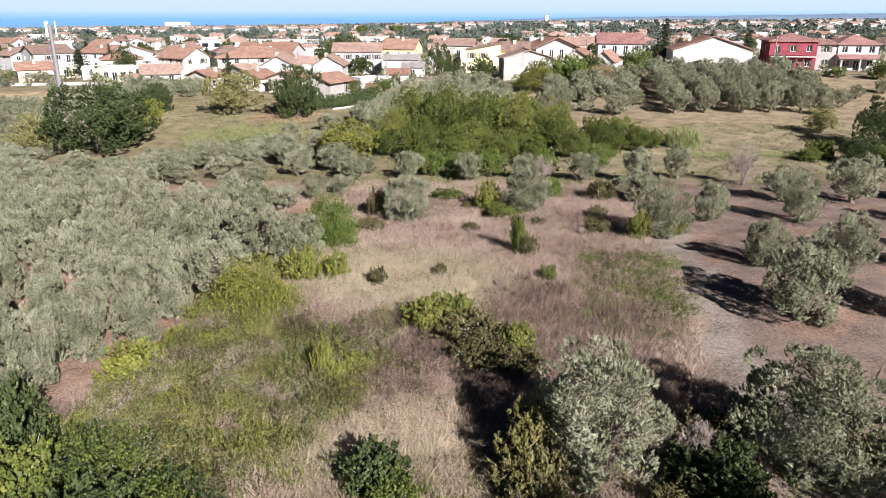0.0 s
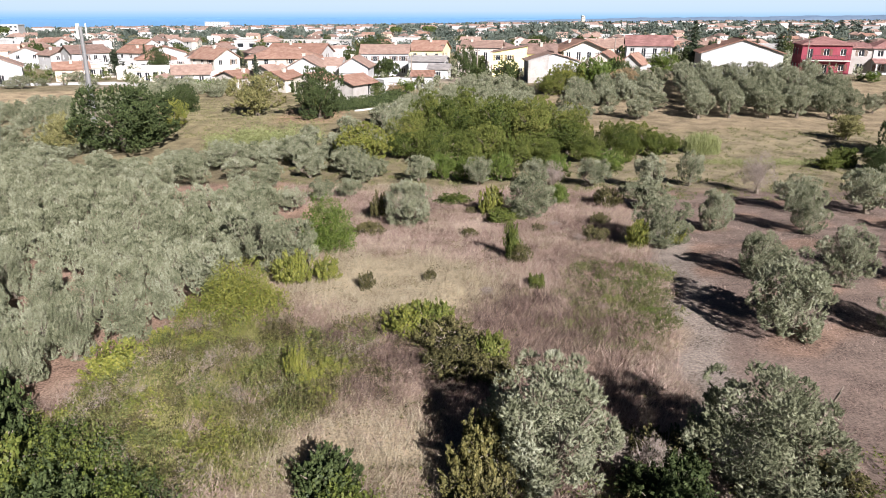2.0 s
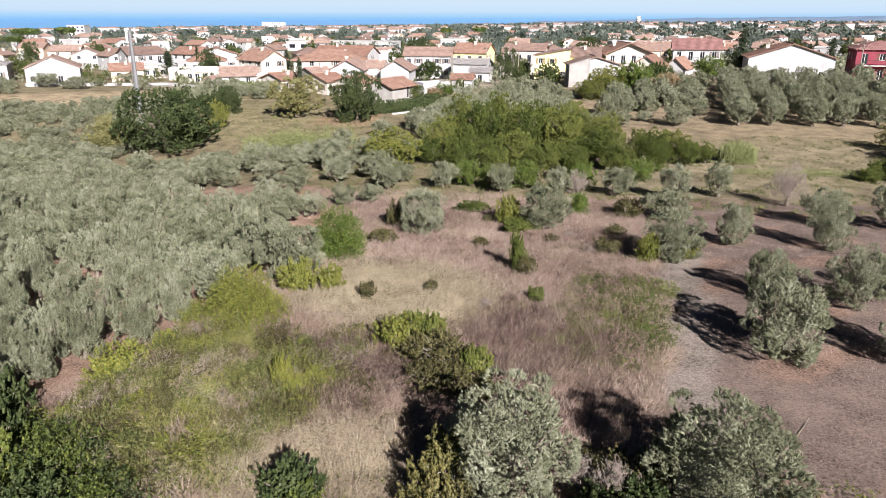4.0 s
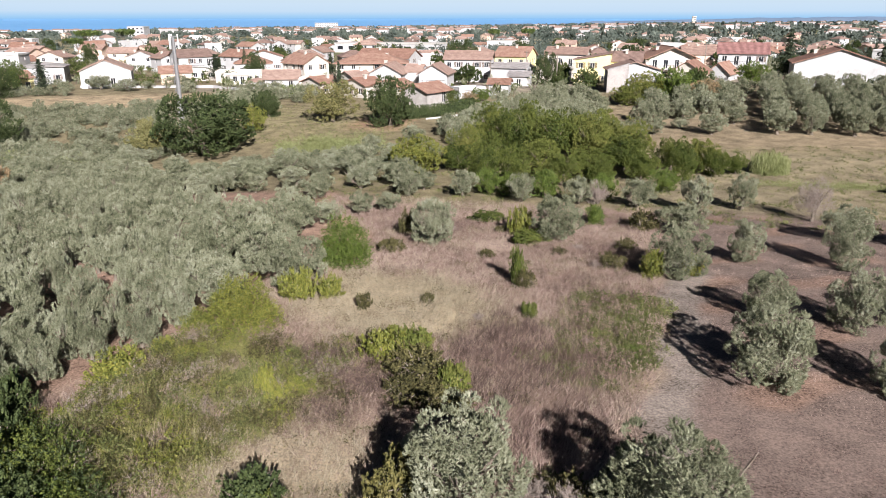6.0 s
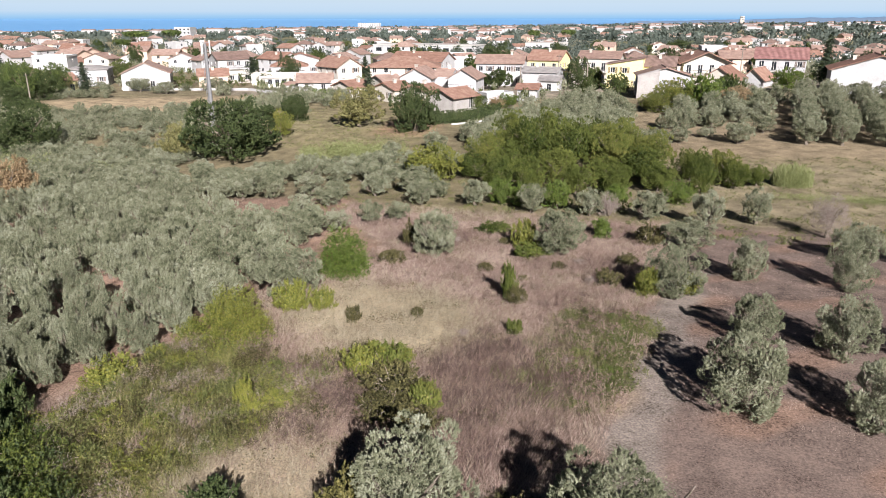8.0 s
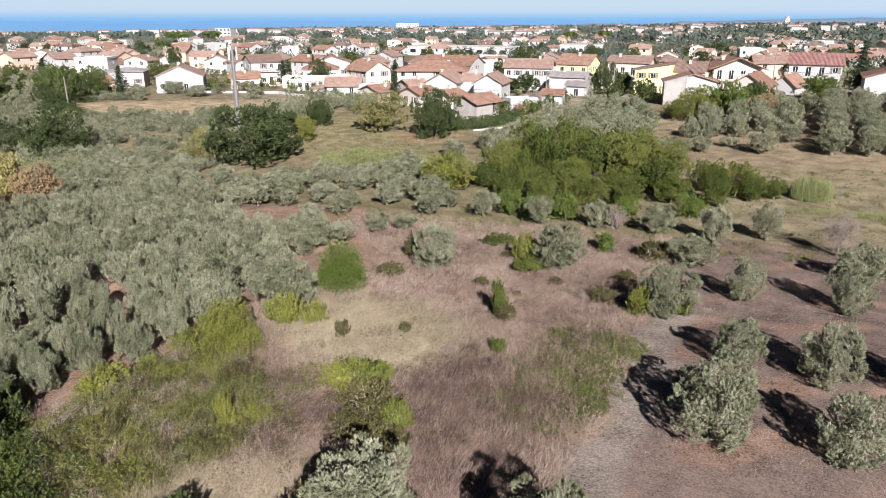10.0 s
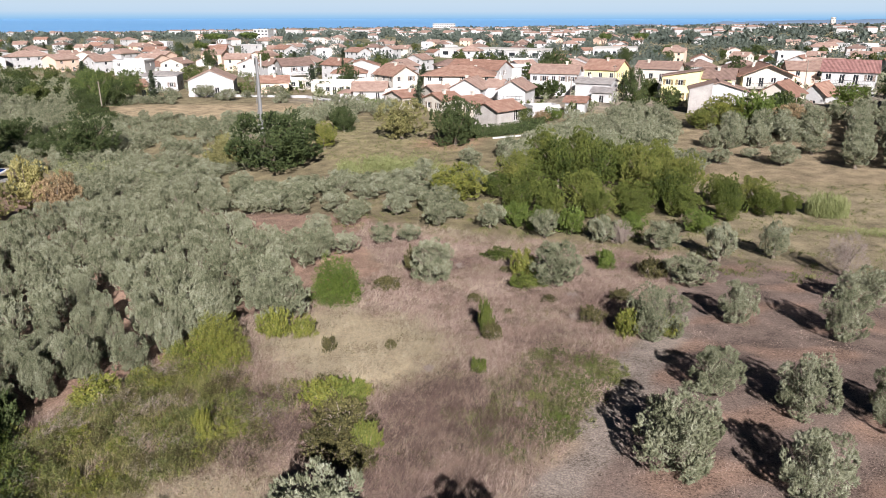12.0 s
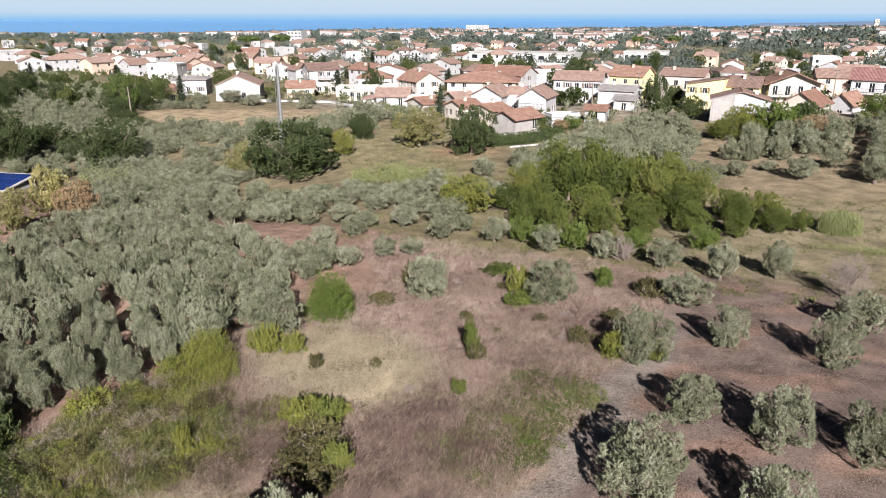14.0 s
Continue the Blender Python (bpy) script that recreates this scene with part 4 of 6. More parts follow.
for x, y, r, h, k in ((-2.1, 17.4, 1.2, 1.3, "dark_bush"), (-1.5, 16.6, 1.0, 1.0, "green_bush"), (-12.8, 17.6, 1.8, 2.2, "green_bush"), (-9.3, 14.9, 1.6, 1.6, "dark_bush"), (-14.8, 20.2, 1.6, 2.0, "dark_bush"), (-7.6, 14, 1.3, 1.2, "green_bush"), (-16.3, 22.5, 1.5, 2.0, "dark_bush"), (2.9, 18.4, 1.4, 2.1, "golden_bush"), (2.4, 17.4, 1.1, 1.3, "golden_bush"), (2.9, 17.1, 1.1, 1.3, "bramble"),
                      (8.2, 16.6, 1.5, 1.2, "dark_bush"), (7.6, 17.8, 1.2, 1.0, "dark_bush"), (8.7, 18.2, 1.1, 1.2, "dark_bush"), (8.5, 19.2, 1.3, 1.1, "bramble"), (7.9, 18.6, 0.9, 1.5, "twiggy_bush"), (7.9, 15.1, 1.4, 1.2, "dark_bush"), (10.1, 14.5, 1.3, 0.9, "dark_bush"), (7.0, 19.2, 0.8, 1.0, "twiggy_bush"), (6.6, 16.2, 0.9, 0.9, "bramble"), (2.2, 15.8, 1.0, 0.9, "bramble"), (13.4, 18.2, 1.2, 0.9, "bramble"), (9.4, 20.0, 0.9, 0.8, "dark_bush"), (7.6, 20.2, 0.8, 0.6, "bramble")):
    plant(k, "bramble_bush", x, y, r, h, "rank bramble and ivy at the field's edge", "bush", "edge brambles", rng)


for i in range(22):
    x, y = rng.uniform(-12.5, -2.5), rng.uniform(18.5, 29.5)
    if float(lime_patch(x, y)) > 0.2:
        plant(rng.choice(("yellow_bush", "bramble", "bramble", "green_bush")), "low_scrub", x, y, rng.uniform(0.35, 0.9), rng.uniform(0.25, 0.65), "low tangled scrub in yellow-green grass", "bush", "low scrub", rng)
for i in range(12):
    x, y = rng.uniform(-6, 12), rng.uniform(26, 56)
    plant(rng.choice(("bramble", "bramble", "twiggy_bush")), "dry_scrub", x, y, rng.uniform(0.3, 0.7), rng.uniform(0.3, 0.6), "small dry brownish scrub in russet grass", "bush", "dry scrub", rng)


def tangle(name, bumps, leaf, tufts, n, length, width, label, seed):
    """Scrub grown into one mass: leafy tips all over low humps of (x, y, radius, height), past counting."""
    r = np.random.default_rng(seed)
    b = np.array(bumps, float)
    w = b[:, 2] * (b[:, 2] + b[:, 3])
    pick = r.choice(len(b), tufts, p=w / w.sum())
    d = unit(r.normal(size=(tufts, 3)))
    d[:, 2] = np.abs(d[:, 2])
    x, y, rad, h = b[pick].T
    f = r.uniform(0.75, 1.05, tufts) * (1 + 0.15 * np.sin(5 * d[:, 0] + 3 * pick) * np.cos(4 * d[:, 1] + pick))
    px, py = x + d[:, 0] * rad * f, y + d[:, 1] * rad * f
    C = np.stack([px, py, ground_z(px, py) + 0.03 + d[:, 2] * h * f * 0.95], 1)
    D = d * np.array([1, 1, 0.5]) + np.array([0, 0, 0.5]) + r.normal(size=(tufts, 3)) * 0.5
    V, F = foliage(r, C, r.uniform(0.7, 1.7, tufts) * max(0.075, length * 0.8), D, n, length, width, 2.0, 0.2)
    V[:, 2] = np.maximum(V[:, 2], ground_z(V[:, 0], V[:, 1]) + 0.01)
    tagged(new(name, np_mesh(name, V, F, leaf)), label, "scrub", kind="stuff")


def humps(n, inside, box_xy, rad, h, seed):
    """Random humps inside a patch."""
    r, rows = random.Random(seed), []
    while len(rows) < n:
        x, y = r.uniform(*box_xy[:2]), r.uniform(*box_xy[2:])
        if inside(x, y):
            rows.append((x, y, r.uniform(*rad), r.uniform(*h)))
    return rows


LIME_BOX = (-15, -2, 16.5, 29.5)
in_lime = lambda x, y: float(lime_patch(x, y)) > 0.2 and x > float(field_left(y)) + 0.9
tangle("green_scrub", humps(80, in_lime, LIME_BOX, (0.35, 0.9), (0.25, 1.0), 1), GREEN_WEED, 3400, 36000, 0.07, 0.042, "tangled dark green scrub beside the grove", 31)
tangle("yellow_green_scrub", humps(36, in_lime, LIME_BOX, (0.3, 0.8), (0.3, 0.9), 2), YELLOW_LEAF, 1100, 12000, 0.07, 0.045, "yellow-green creeping scrub beside the grove", 32)
tangle("brown_scrub", humps(110, in_lime, LIME_BOX, (0.35, 1.0), (0.3, 0.95), 3), BRAMBLE, 4200, 44000, 0.09, 0.025, "dry brownish scrub beside the grove", 33)
tangle("dead_scrub", humps(50, in_lime, LIME_BOX, (0.4, 1.0), (0.3, 0.9), 8), TWIG, 1600, 16000, 0.16, 0.014, "grey-brown dead stems among the scrub", 38)
in_briar = lambda x, y: ((x + 2.0 - 0.25 * (y - 26)) / 3.0) ** 2 + ((y - 26.2) / 4.4) ** 2 < 1 and not (-6 < x < -3.4 and y < 25)
tangle("briar_scrub", humps(60, in_briar, (-7, 2, 21, 31), (0.35, 0.9), (0.25, 0.75), 21), BRIAR, 2600, 32000, 0.1, 0.016, "reddish-brown dry briars in the field", 51)
tangle("bramble_scrub", humps(22, in_briar, (-7, 2, 21, 31), (0.35, 0.8), (0.25, 0.6), 22), BRAMBLE, 800, 9000, 0.07, 0.032, "olive-brown brambles among dry briars", 52)
in_ivy = lambda x, y: y < 22.6 - (x + 15.4) * 0.66 and y > 14.5 and x > float(field_left(y)) + 0.6
tangle("ivy_scrub", humps(70, in_ivy, (-18, -6, 14, 23), (0.5, 1.2), (0.5, 1.5), 23), WOOD_LEAF, 3000, 40000, 0.075, 0.055, "rank green ivy and brambles at the field's edge", 53)
tangle("dark_ivy_scrub", humps(60, in_ivy, (-18, -6, 14, 23), (0.5, 1.1), (0.5, 1.4), 24), OAK_LEAF, 2200, 30000, 0.075, 0.055, "dark green brambles at the field's edge", 54)
in_green = lambda x, y: float(green_patch(x, y)) > 0.25
tangle("weed_patch", humps(70, in_green, (6, 14, 26, 39), (0.25, 0.8), (0.15, 0.45), 4), GREEN_WEED, 2200, 22000, 0.08, 0.04, "ragged green weeds in russet grass", 34)
tangle("bright_weed_patch", humps(34, lambda x, y: abs(x - 11.2 + 0.1 * (36 - y)) < 0.7, (9, 13, 29, 38), (0.25, 0.6), (0.15, 0.4), 14), BRIGHT_LEAF, 900, 9000, 0.07, 0.04, "bright green weeds along the field's edge", 55)
tangle("dry_weed_patch", humps(60, in_green, (6, 14, 26, 39), (0.3, 0.8), (0.2, 0.55), 5), RUSSET, 2000, 18000, 0.13, 0.02, "reddish dry weeds among the green", 35)
tangle("vine_tangle", [(-10.0, 30.4, 1.3, 1.3), (-8.8, 30.0, 1.2, 1.2), (-7.9, 30.3, 0.9, 1.2), (-11.0, 29.8, 1.0, 0.8), (-9.4, 31.2, 1.2, 2.0), (-7.6, 29.6, 0.7, 0.5), (-10.4, 31.4, 1.0, 1.7), (-9.2, 29.2, 1.1, 0.6), (-8.5, 31.2, 1.1, 2.0), (-8.9, 31.9, 1.1, 2.5), (-10.3, 32.0, 1.1, 2.2), (-11.6, 30.4, 0.9, 1.2), (-7.4, 30.6, 0.9, 1.4)],
       YELLOW_LEAF, 2600, 30000, 0.07, 0.048, "yellow-green wild vine climbing over the grove's corner", 36)
tangle("climbing_ivy", [(-7.2, 41.9, 1.5, 3.4), (-6.7, 41.4, 1.5, 3.2), (-7.6, 41.4, 1.2, 3.2), (-6.4, 41.9, 1.2, 3.0), (-6.6, 40.9, 1.2, 1.8), (-7.4, 40.9, 1.2, 1.9)], BRIGHT_LEAF, 1800, 20000, 0.08, 0.058, "bright green ivy climbing at the grove's corner", 43)


def reeds(name, x, y, rx, ry, h, n, label):
    """A stand of canes: tall thin leaning leaves, past counting."""
    r = np.random.default_rng(int(abs(x * 10)))
    a, e = r.uniform(0, 6.28, n), np.sqrt(r.uniform(0, 1, n))
    px, py = x + rx * e * np.cos(a), y + ry * e * np.sin(a)
    z = ground_z(px, py)
    hh = h * r.uniform(0.55, 1.1, n) * (1 - 0.3 * e)
    t = r.uniform(0.1, 1, n)
    P = np.stack([px, py, z + hh * t], 1)
    A = unit(np.stack([r.normal(size=n) * 0.35, r.normal(size=n) * 0.35, np.ones(n)], 1))
    B = unit(np.cross(A, r.normal(size=(n, 3))))
    V, F = leaf_quads(P, A, B, (hh * 0.32)[:, None], np.full((n, 1), 0.045))
    tagged(new(name, np_mesh(name, V, F, REED)), label, "reeds", kind="stuff")


reeds("reeds", 29.4, 84.9, 2.2, 1.8, 2.6, 7000, "pale green stand of canes on the turf")
tangle("cane_brake", humps(46, lambda x, y: ((x + 26.2) / 7.5) ** 2 + ((y - 91) / 4) ** 2 < 1, (-35, -18, 86, 96), (0.8, 1.7), (1.0, 2.4), 11), REED, 3000, 20000, 0.3, 0.06, "pale green bushy cane brake behind the grove", 41)
tangle("cane_brake", humps(50, lambda x, y: ((x + 63) / 12) ** 2 + ((y - 78.5) / 3) ** 2 < 1, (-75, -51, 75, 82), (0.8, 1.6), (0.9, 2.0), 12), REED, 3000, 20000, 0.3, 0.06, "pale green cane brake along the grove", 42)
reeds("reeds", 34.8, 78.5, 9.0, 0.9, 0.9, 4000, "low line of green canes along a ditch")


# ---- houses ----
def facade(bm, p, u, n, width, z0, z1, openings, depth=0.2):
    """One wall face with real recessed openings (u0, u1, z0, z1), reveals included."""
    us = sorted({0.0, width, *[o[0] for o in openings], *[o[1] for o in openings]})
    zs = sorted({z0, z1, *[o[2] for o in openings], *[o[3] for o in openings]})
    at = lambda a, z, d=0.0: bm.verts.new((p[0] + u[0] * a - n[0] * d, p[1] + u[1] * a - n[1] * d, z))
    for a, b in zip(us, us[1:]):
        for c, d in zip(zs, zs[1:]):
            if any(o[0] <= a and b <= o[1] and o[2] <= c and d <= o[3] for o in openings):
                for q in (((a, c, 0), (b, c, 0), (b, c, depth), (a, c, depth)), ((a, d, depth), (b, d, depth), (b, d, 0), (a, d, 0)), ((a, c, 0), (a, c, depth), (a, d, depth), (a, d, 0)), ((b, c, depth), (b, c, 0), (b, d, 0), (b, d, depth)), ((a, c, depth), (b, c, depth), (b, d, depth), (a, d, depth))):
                    bm.faces.new([at(*v) for v in q])
            else:
                bm.faces.new([at(a, c), at(b, c), at(b, d), at(a, d)])


SHARED = {}


def shared(key, build, mat):
    if key not in SHARED:
        bm = bmesh.new()
        build(bm)
        me = bpy.data.meshes.new(key)
        bm.to_mesh(me)
        bm.free()
        me.materials.append(mat)
        SHARED[key] = me
    return SHARED[key]


def window_parts(parent, m, w, h, shutters):
    """A window set in its opening: frame with mullion, pane, and a pair of shutters."""
    def frame_build(bm):
        t = 0.07
        us, zs = (-w / 2, -w / 2 + t, -t / 2, t / 2, w / 2 - t, w / 2), (0, t, h - t, h)
        v = [[bm.verts.new((u, 0.1, z)) for u in us] for z in zs]
        fs = [bm.faces.new((v[j][i], v[j][i + 1], v[j + 1][i + 1], v[j + 1][i])) for j in range(3) for i in range(5) if not (j == 1 and i in (1, 3))]
        g = bmesh.ops.extrude_face_region(bm, geom=fs)
        bmesh.ops.translate(bm, vec=(0, -0.07, 0), verts=[e for e in g["geom"] if isinstance(e, bmesh.types.BMVert)])

    def shutter_build(bm):
        zs = np.linspace(0, h, int(h / 0.07))
        rows = [[bm.verts.new((s * w / 4, y, z)) for s in (-1, 1) for y in (-0.012,)] + [bm.verts.new((s * w / 4, -0.045 - 0.02 * (i % 2), z)) for s in (1, -1)] for i, z in enumerate(zs)]
        for a, c in zip(rows, rows[1:]):
            for k in range(4):
                bm.faces.new((a[k], a[(k + 1) % 4], c[(k + 1) % 4], c[k]))
        bm.faces.new(rows[0])
        bm.faces.new(rows[-1][::-1])
    ob = part("window", shared("window_%.1f_%.1f" % (w, h), frame_build, FRAME_W), None, parent, "", m)
    part("pane", shared("pane_%.1f_%.1f" % (w, h), lambda bm: box(bm, -w / 2 + 0.06, w / 2 - 0.06, 0.08, 0.13, 0.06, h - 0.06), GLASS), None, ob)
    if shutters:
        for s in (-1, 1):
            part("shutter", shared("shutter_%.1f_%.1f" % (w, h), shutter_build, SHUTTER), None, ob, "brown louvred shutter", pose(s * w * 0.77, 0, 0))


def roof_mesh(w, d, h, rise, kind_name, over=0.5, thick=0.18):
    """A pitched roof slab with eaves: ridge along x or y, hipped, or flat."""
    bm = bmesh.new()
    X, Y = w / 2 + over, d / 2 + over
    drop = rise * over / ((d if kind_name == "x" else w if kind_name == "y" else min(w, d)) / 2) if kind_name != "flat" else 0
    e, r = h - drop, h + rise

    def slab(pts):
        top = [bm.verts.new(p) for p in pts]
        bot = [bm.verts.new((p[0], p[1], p[2] - thick)) for p in pts]
        bm.faces.new(top)
        bm.faces.new(bot[::-1])
        k = len(pts)
        for i in range(k):
            bm.faces.new((top[i], bot[i], bot[(i + 1) % k], top[(i + 1) % k]))
    o = thick + 0.01
    e, r = e + o, r + o
    if kind_name == "x":
        slab([(-X, -Y, e), (X, -Y, e), (X, 0, r), (-X, 0, r)])
        slab([(X, Y, e), (-X, Y, e), (-X, 0, r), (X, 0, r)])
        tube(bm, [(-X, 0, r), (X, 0, r)], [0.13, 0.13], 6)
    elif kind_name == "y":
        slab([(-X, -Y, e), (0, -Y, r), (0, Y, r), (-X, Y, e)])
        slab([(X, Y, e), (0, Y, r), (0, -Y, r), (X, -Y, e)])
        tube(bm, [(0, -Y, r), (0, Y, r)], [0.13, 0.13], 6)
    elif kind_name == "hip":
        if w >= d:
            g = X - Y
            slab([(-X, -Y, e), (X, -Y, e), (g, 0, r), (-g, 0, r)])
            slab([(X, Y, e), (-X, Y, e), (-g, 0, r), (g, 0, r)])
            slab([(X, -Y, e), (X, Y, e), (g, 0, r)])
            slab([(-X, Y, e), (-X, -Y, e), (-g, 0, r)])
        else:
            g = Y - X
            slab([(-X, -Y, e), (X, -Y, e), (0, -g, r)])
            slab([(X, Y, e), (-X, Y, e), (0, g, r)])
            slab([(X, -Y, e), (X, Y, e), (0, g, r), (0, -g, r)])
            slab([(-X, Y, e), (-X, -Y, e), (0, -g, r), (0, g, r)])
    elif kind_name == "lean":
        slab([(-X, -Y, h - 0.15 + o), (X, -Y, h - 0.15 + o), (X, Y, r), (-X, Y, r)])
    else:
        slab([(-X + 0.3, -Y + 0.3, h + o), (X - 0.3, -Y + 0.3, h + o), (X - 0.3, Y - 0.3, h + o), (-X + 0.3, Y - 0.3, h + o)])
    return bm


def house(x, y, yaw, w, d, h, rise, roof, wall, tiles, label, cols=3, side=2, storeys=2, shutters=0.5, balcony="", chimneys=1, name="house", category="house", group="village houses", base=None, porch=0.0, seed=0, over=0.5, door=True, far=False):
    """A house with recessed windows on three sides, a pitched roof, chimney, and a balcony where it has one."""
    r = random.Random(seed or int(abs(x * 31 + y * 7)) + 1)
    z = float(ground_z(x, y)) if base is None else base
    root = thing(name, pose(x, y, z, 0, 0, yaw), label, category, group)
    bm = bmesh.new()
    step = h / storeys
    plan = []
    for p, u, n, width, count, ang in (((-w / 2, -d / 2), (1, 0), (0, -1), w, cols, 0), ((w / 2, -d / 2), (0, 1), (1, 0), d, side, 90), ((w / 2, d / 2), (-1, 0), (0, 1), w, 0, 180), ((-w / 2, d / 2), (0, -1), (-1, 0), d, side, 270)):
        holes = []
        for s in range(storeys):
            for c in range(count):
                if r.random() < 0.1:
                    continue
                tall = (s == 0 and c == count // 2 and ang == 0 and door) or (balcony and s == storeys - 1 and ang == 0 and r.random() < 0.7)
                ww, hh = (1.1, 2.1) if tall else (1.1, 1.3)
                uc = width * (c + 0.5) / count
                zb = s * step + (0.12 if tall else 0.95)
                if zb + hh < h - 0.15 and width / count > 1.5:
                    holes.append((uc - ww / 2, uc + ww / 2, zb, zb + hh))
                    plan.append((pose(p[0] + u[0] * uc - n[0] * 0.05, p[1] + u[1] * uc - n[1] * 0.05, zb, 0, 0, ang), ww, hh))
        facade(bm, p, u, n, width, -2.5, h, holes)
    if roof == "x":
        for s in (-1, 1):
            bm.faces.new([bm.verts.new(v) for v in ((s * w / 2, -d / 2, h), (s * w / 2, d / 2, h), (s * w / 2, 0, h + rise))])
    elif roof == "y":
        for s in (-1, 1):
            bm.faces.new([bm.verts.new(v) for v in ((-w / 2, s * d / 2, h), (w / 2, s * d / 2, h), (0, s * d / 2, h + rise))])
    elif roof == "lean":
        for s in (-1, 1):
            bm.faces.new([bm.verts.new(v) for v in ((s * w / 2, -d / 2, h), (s * w / 2, d / 2, h), (s * w / 2, d / 2, h + rise))])
        bm.faces.new([bm.verts.new(v) for v in ((-w / 2, d / 2, h), (w / 2, d / 2, h), (w / 2, d / 2, h + rise), (-w / 2, d / 2, h + rise))])
    elif roof == "flat":
        for b in ((-w / 2, w / 2, -d / 2, -d / 2 + 0.2), (-w / 2, w / 2, d / 2 - 0.2, d / 2), (-w / 2, -w / 2 + 0.2, -d / 2 + 0.2, d / 2 - 0.2), (w / 2 - 0.2, w / 2, -d / 2 + 0.2, d / 2 - 0.2)):
            box(bm, *b, h, h + 0.6)
    bmesh.ops.recalc_face_normals(bm, faces=bm.faces)
    part("wall", bm, PLASTER[wall], root)
    part("roof", roof_mesh(w, d, h, rise, roof, over), TILES[tiles] if roof != "flat" else CONCRETE, root)
    if far:
        bm = bmesh.new()
        for m, ww, hh in plan:
            k = len(bm.verts)
            box(bm, -ww / 2 + 0.06, ww / 2 - 0.06, 0.08, 0.13, 0.06, hh - 0.06)
            bm.verts.ensure_lookup_table()
            for v in bm.verts[k:]:
                v.co = m @ v.co
        tagged(part("glazing", bm, GLASS, root), kind="stuff")
    for m, ww, hh in () if far else plan:
        window_parts(root, m, ww, hh, hh < 1.5 and r.random() < shutters)
    for k in range(chimneys):
        cx, cy = r.uniform(-0.3, 0.3) * w, r.uniform(-0.25, 0.25) * d
        fall = 1 - (abs(cy) / (d / 2) if roof == "x" else abs(cx) / (w / 2) if roof == "y" else 0.5)
        zc = h + rise * fall
        bm = bmesh.new()
        box(bm, cx - 0.3, cx + 0.3, cy - 0.3, cy + 0.3, zc - 0.3, zc + 0.9)
        box(bm, cx - 0.42, cx + 0.42, cy - 0.42, cy + 0.42, zc + 0.9, zc + 1.02)
        part("chimney", bm, PLASTER["cream"], root)
    if balcony:
        wide = w * (0.95 if balcony == "full" else 0.5)
        for s in range(1, storeys):
            bm = bmesh.new()
            box(bm, -wide / 2, wide / 2, -d / 2 - 1.3, -d / 2 - 0.003, s * step - 0.18, s * step)
            slab = part("balcony", bm, CONCRETE, root)
            bm = bmesh.new()
            for q in np.arange(-wide / 2 + 0.05, wide / 2, 0.3):
                box(bm, q - 0.015, q + 0.015, -d / 2 - 1.27, -d / 2 - 1.24, s * step + 0.002, s * step + 0.95)
            box(bm, -wide / 2, wide / 2, -d / 2 - 1.29, -d / 2 - 1.22, s * step + 0.95, s * step + 1.02)
            part("railing", bm, IRON, slab)
    if porch:
        for q in (-w / 2 + 0.3, 0, w / 2 - 0.3):
            bm = bmesh.new()
            box(bm, q - 0.15, q + 0.15, -d / 2 - porch + 0.1, -d / 2 - porch + 0.4, -1.5, 2.6)
            part("porch_post", bm, PLASTER[wall], root)
        bm = bmesh.new()
        v = [bm.verts.new(c) for c in ((-w / 2 - 0.3, -d / 2 - porch - 0.2, 2.6), (w / 2 + 0.3, -d / 2 - porch - 0.2, 2.6), (w / 2 + 0.3, -d / 2 - 0.004, 3.3), (-w / 2 - 0.3, -d / 2 - 0.004, 3.3))]
        g = bmesh.ops.extrude_face_region(bm, geom=[bm.faces.new(v)])
        bmesh.ops.translate(bm, vec=(0, 0, 0.16), verts=[e for e in g["geom"] if isinstance(e, bmesh.types.BMVert)])
        part("porch_roof", bm, TILES[tiles], root)
    return root


W, O = "white", "orange"
house(-109.4, 160, 32, 11.4, 12.0, 4.0, 2.45, "y", W, "pinkish", "white gabled house with a broad pinkish tiled roof", cols=4, side=3, base=-0.5, shutters=0.0, storeys=1, over=0.35)
house(-114.2, 208, 47, 10.4, 10.0, 5.8, 1.9, "x", W, "brown", "tall white house with dark brown roof and balconies", cols=4, side=2, base=-1.6, balcony="half")
house(-90.2, 202, 25, 10.5, 9.0, 3.5, 1.9, "hip", W, O, "low white house with a bright orange hipped roof", base=-0.6, storeys=1)
house(-96.0, 222, 25, 12.0, 9.0, 4.8, 1.9, "y", W, O, "white house with a shallow gabled roof", cols=3, base=-1.2)
house(-65.5, 182, 56, 7.8, 10.0, 5.2, 2.2, "y", "cream", O, "cream gabled house with an orange tiled roof", cols=2, side=3, base=-0.85, shutters=0.2)
house(-65.4, 166, 22, 8.1, 8.0, 2.7, 1.6, "x", W, "pinkish", "white bungalow with a pinkish tiled roof and porch", cols=2, side=1, storeys=1, base=-0.95, over=0.6)
house(-71.1, 164, 22, 3.4, 4.0, 2.1, 0.6, "hip", W, "pinkish", "small white garden porch with pinkish tiles", cols=1, side=1, storeys=1, base=-1.15, name="garden_shelter", category="shelter", chimneys=0)
house(-49.4, 190, 14, 18.6, 13.0, 5.2, 2.15, "hip", "cream", O, "wide house with a great orange hipped roof", cols=6, side=3, base=-0.9, shutters=0.1, over=0.8)
house(-50.6, 212, -8, 16.7, 11.0, 5.3, 2.2, "x", W, O, "long white house with an orange ridge roof", cols=6, side=3, base=-0.9, chimneys=2)
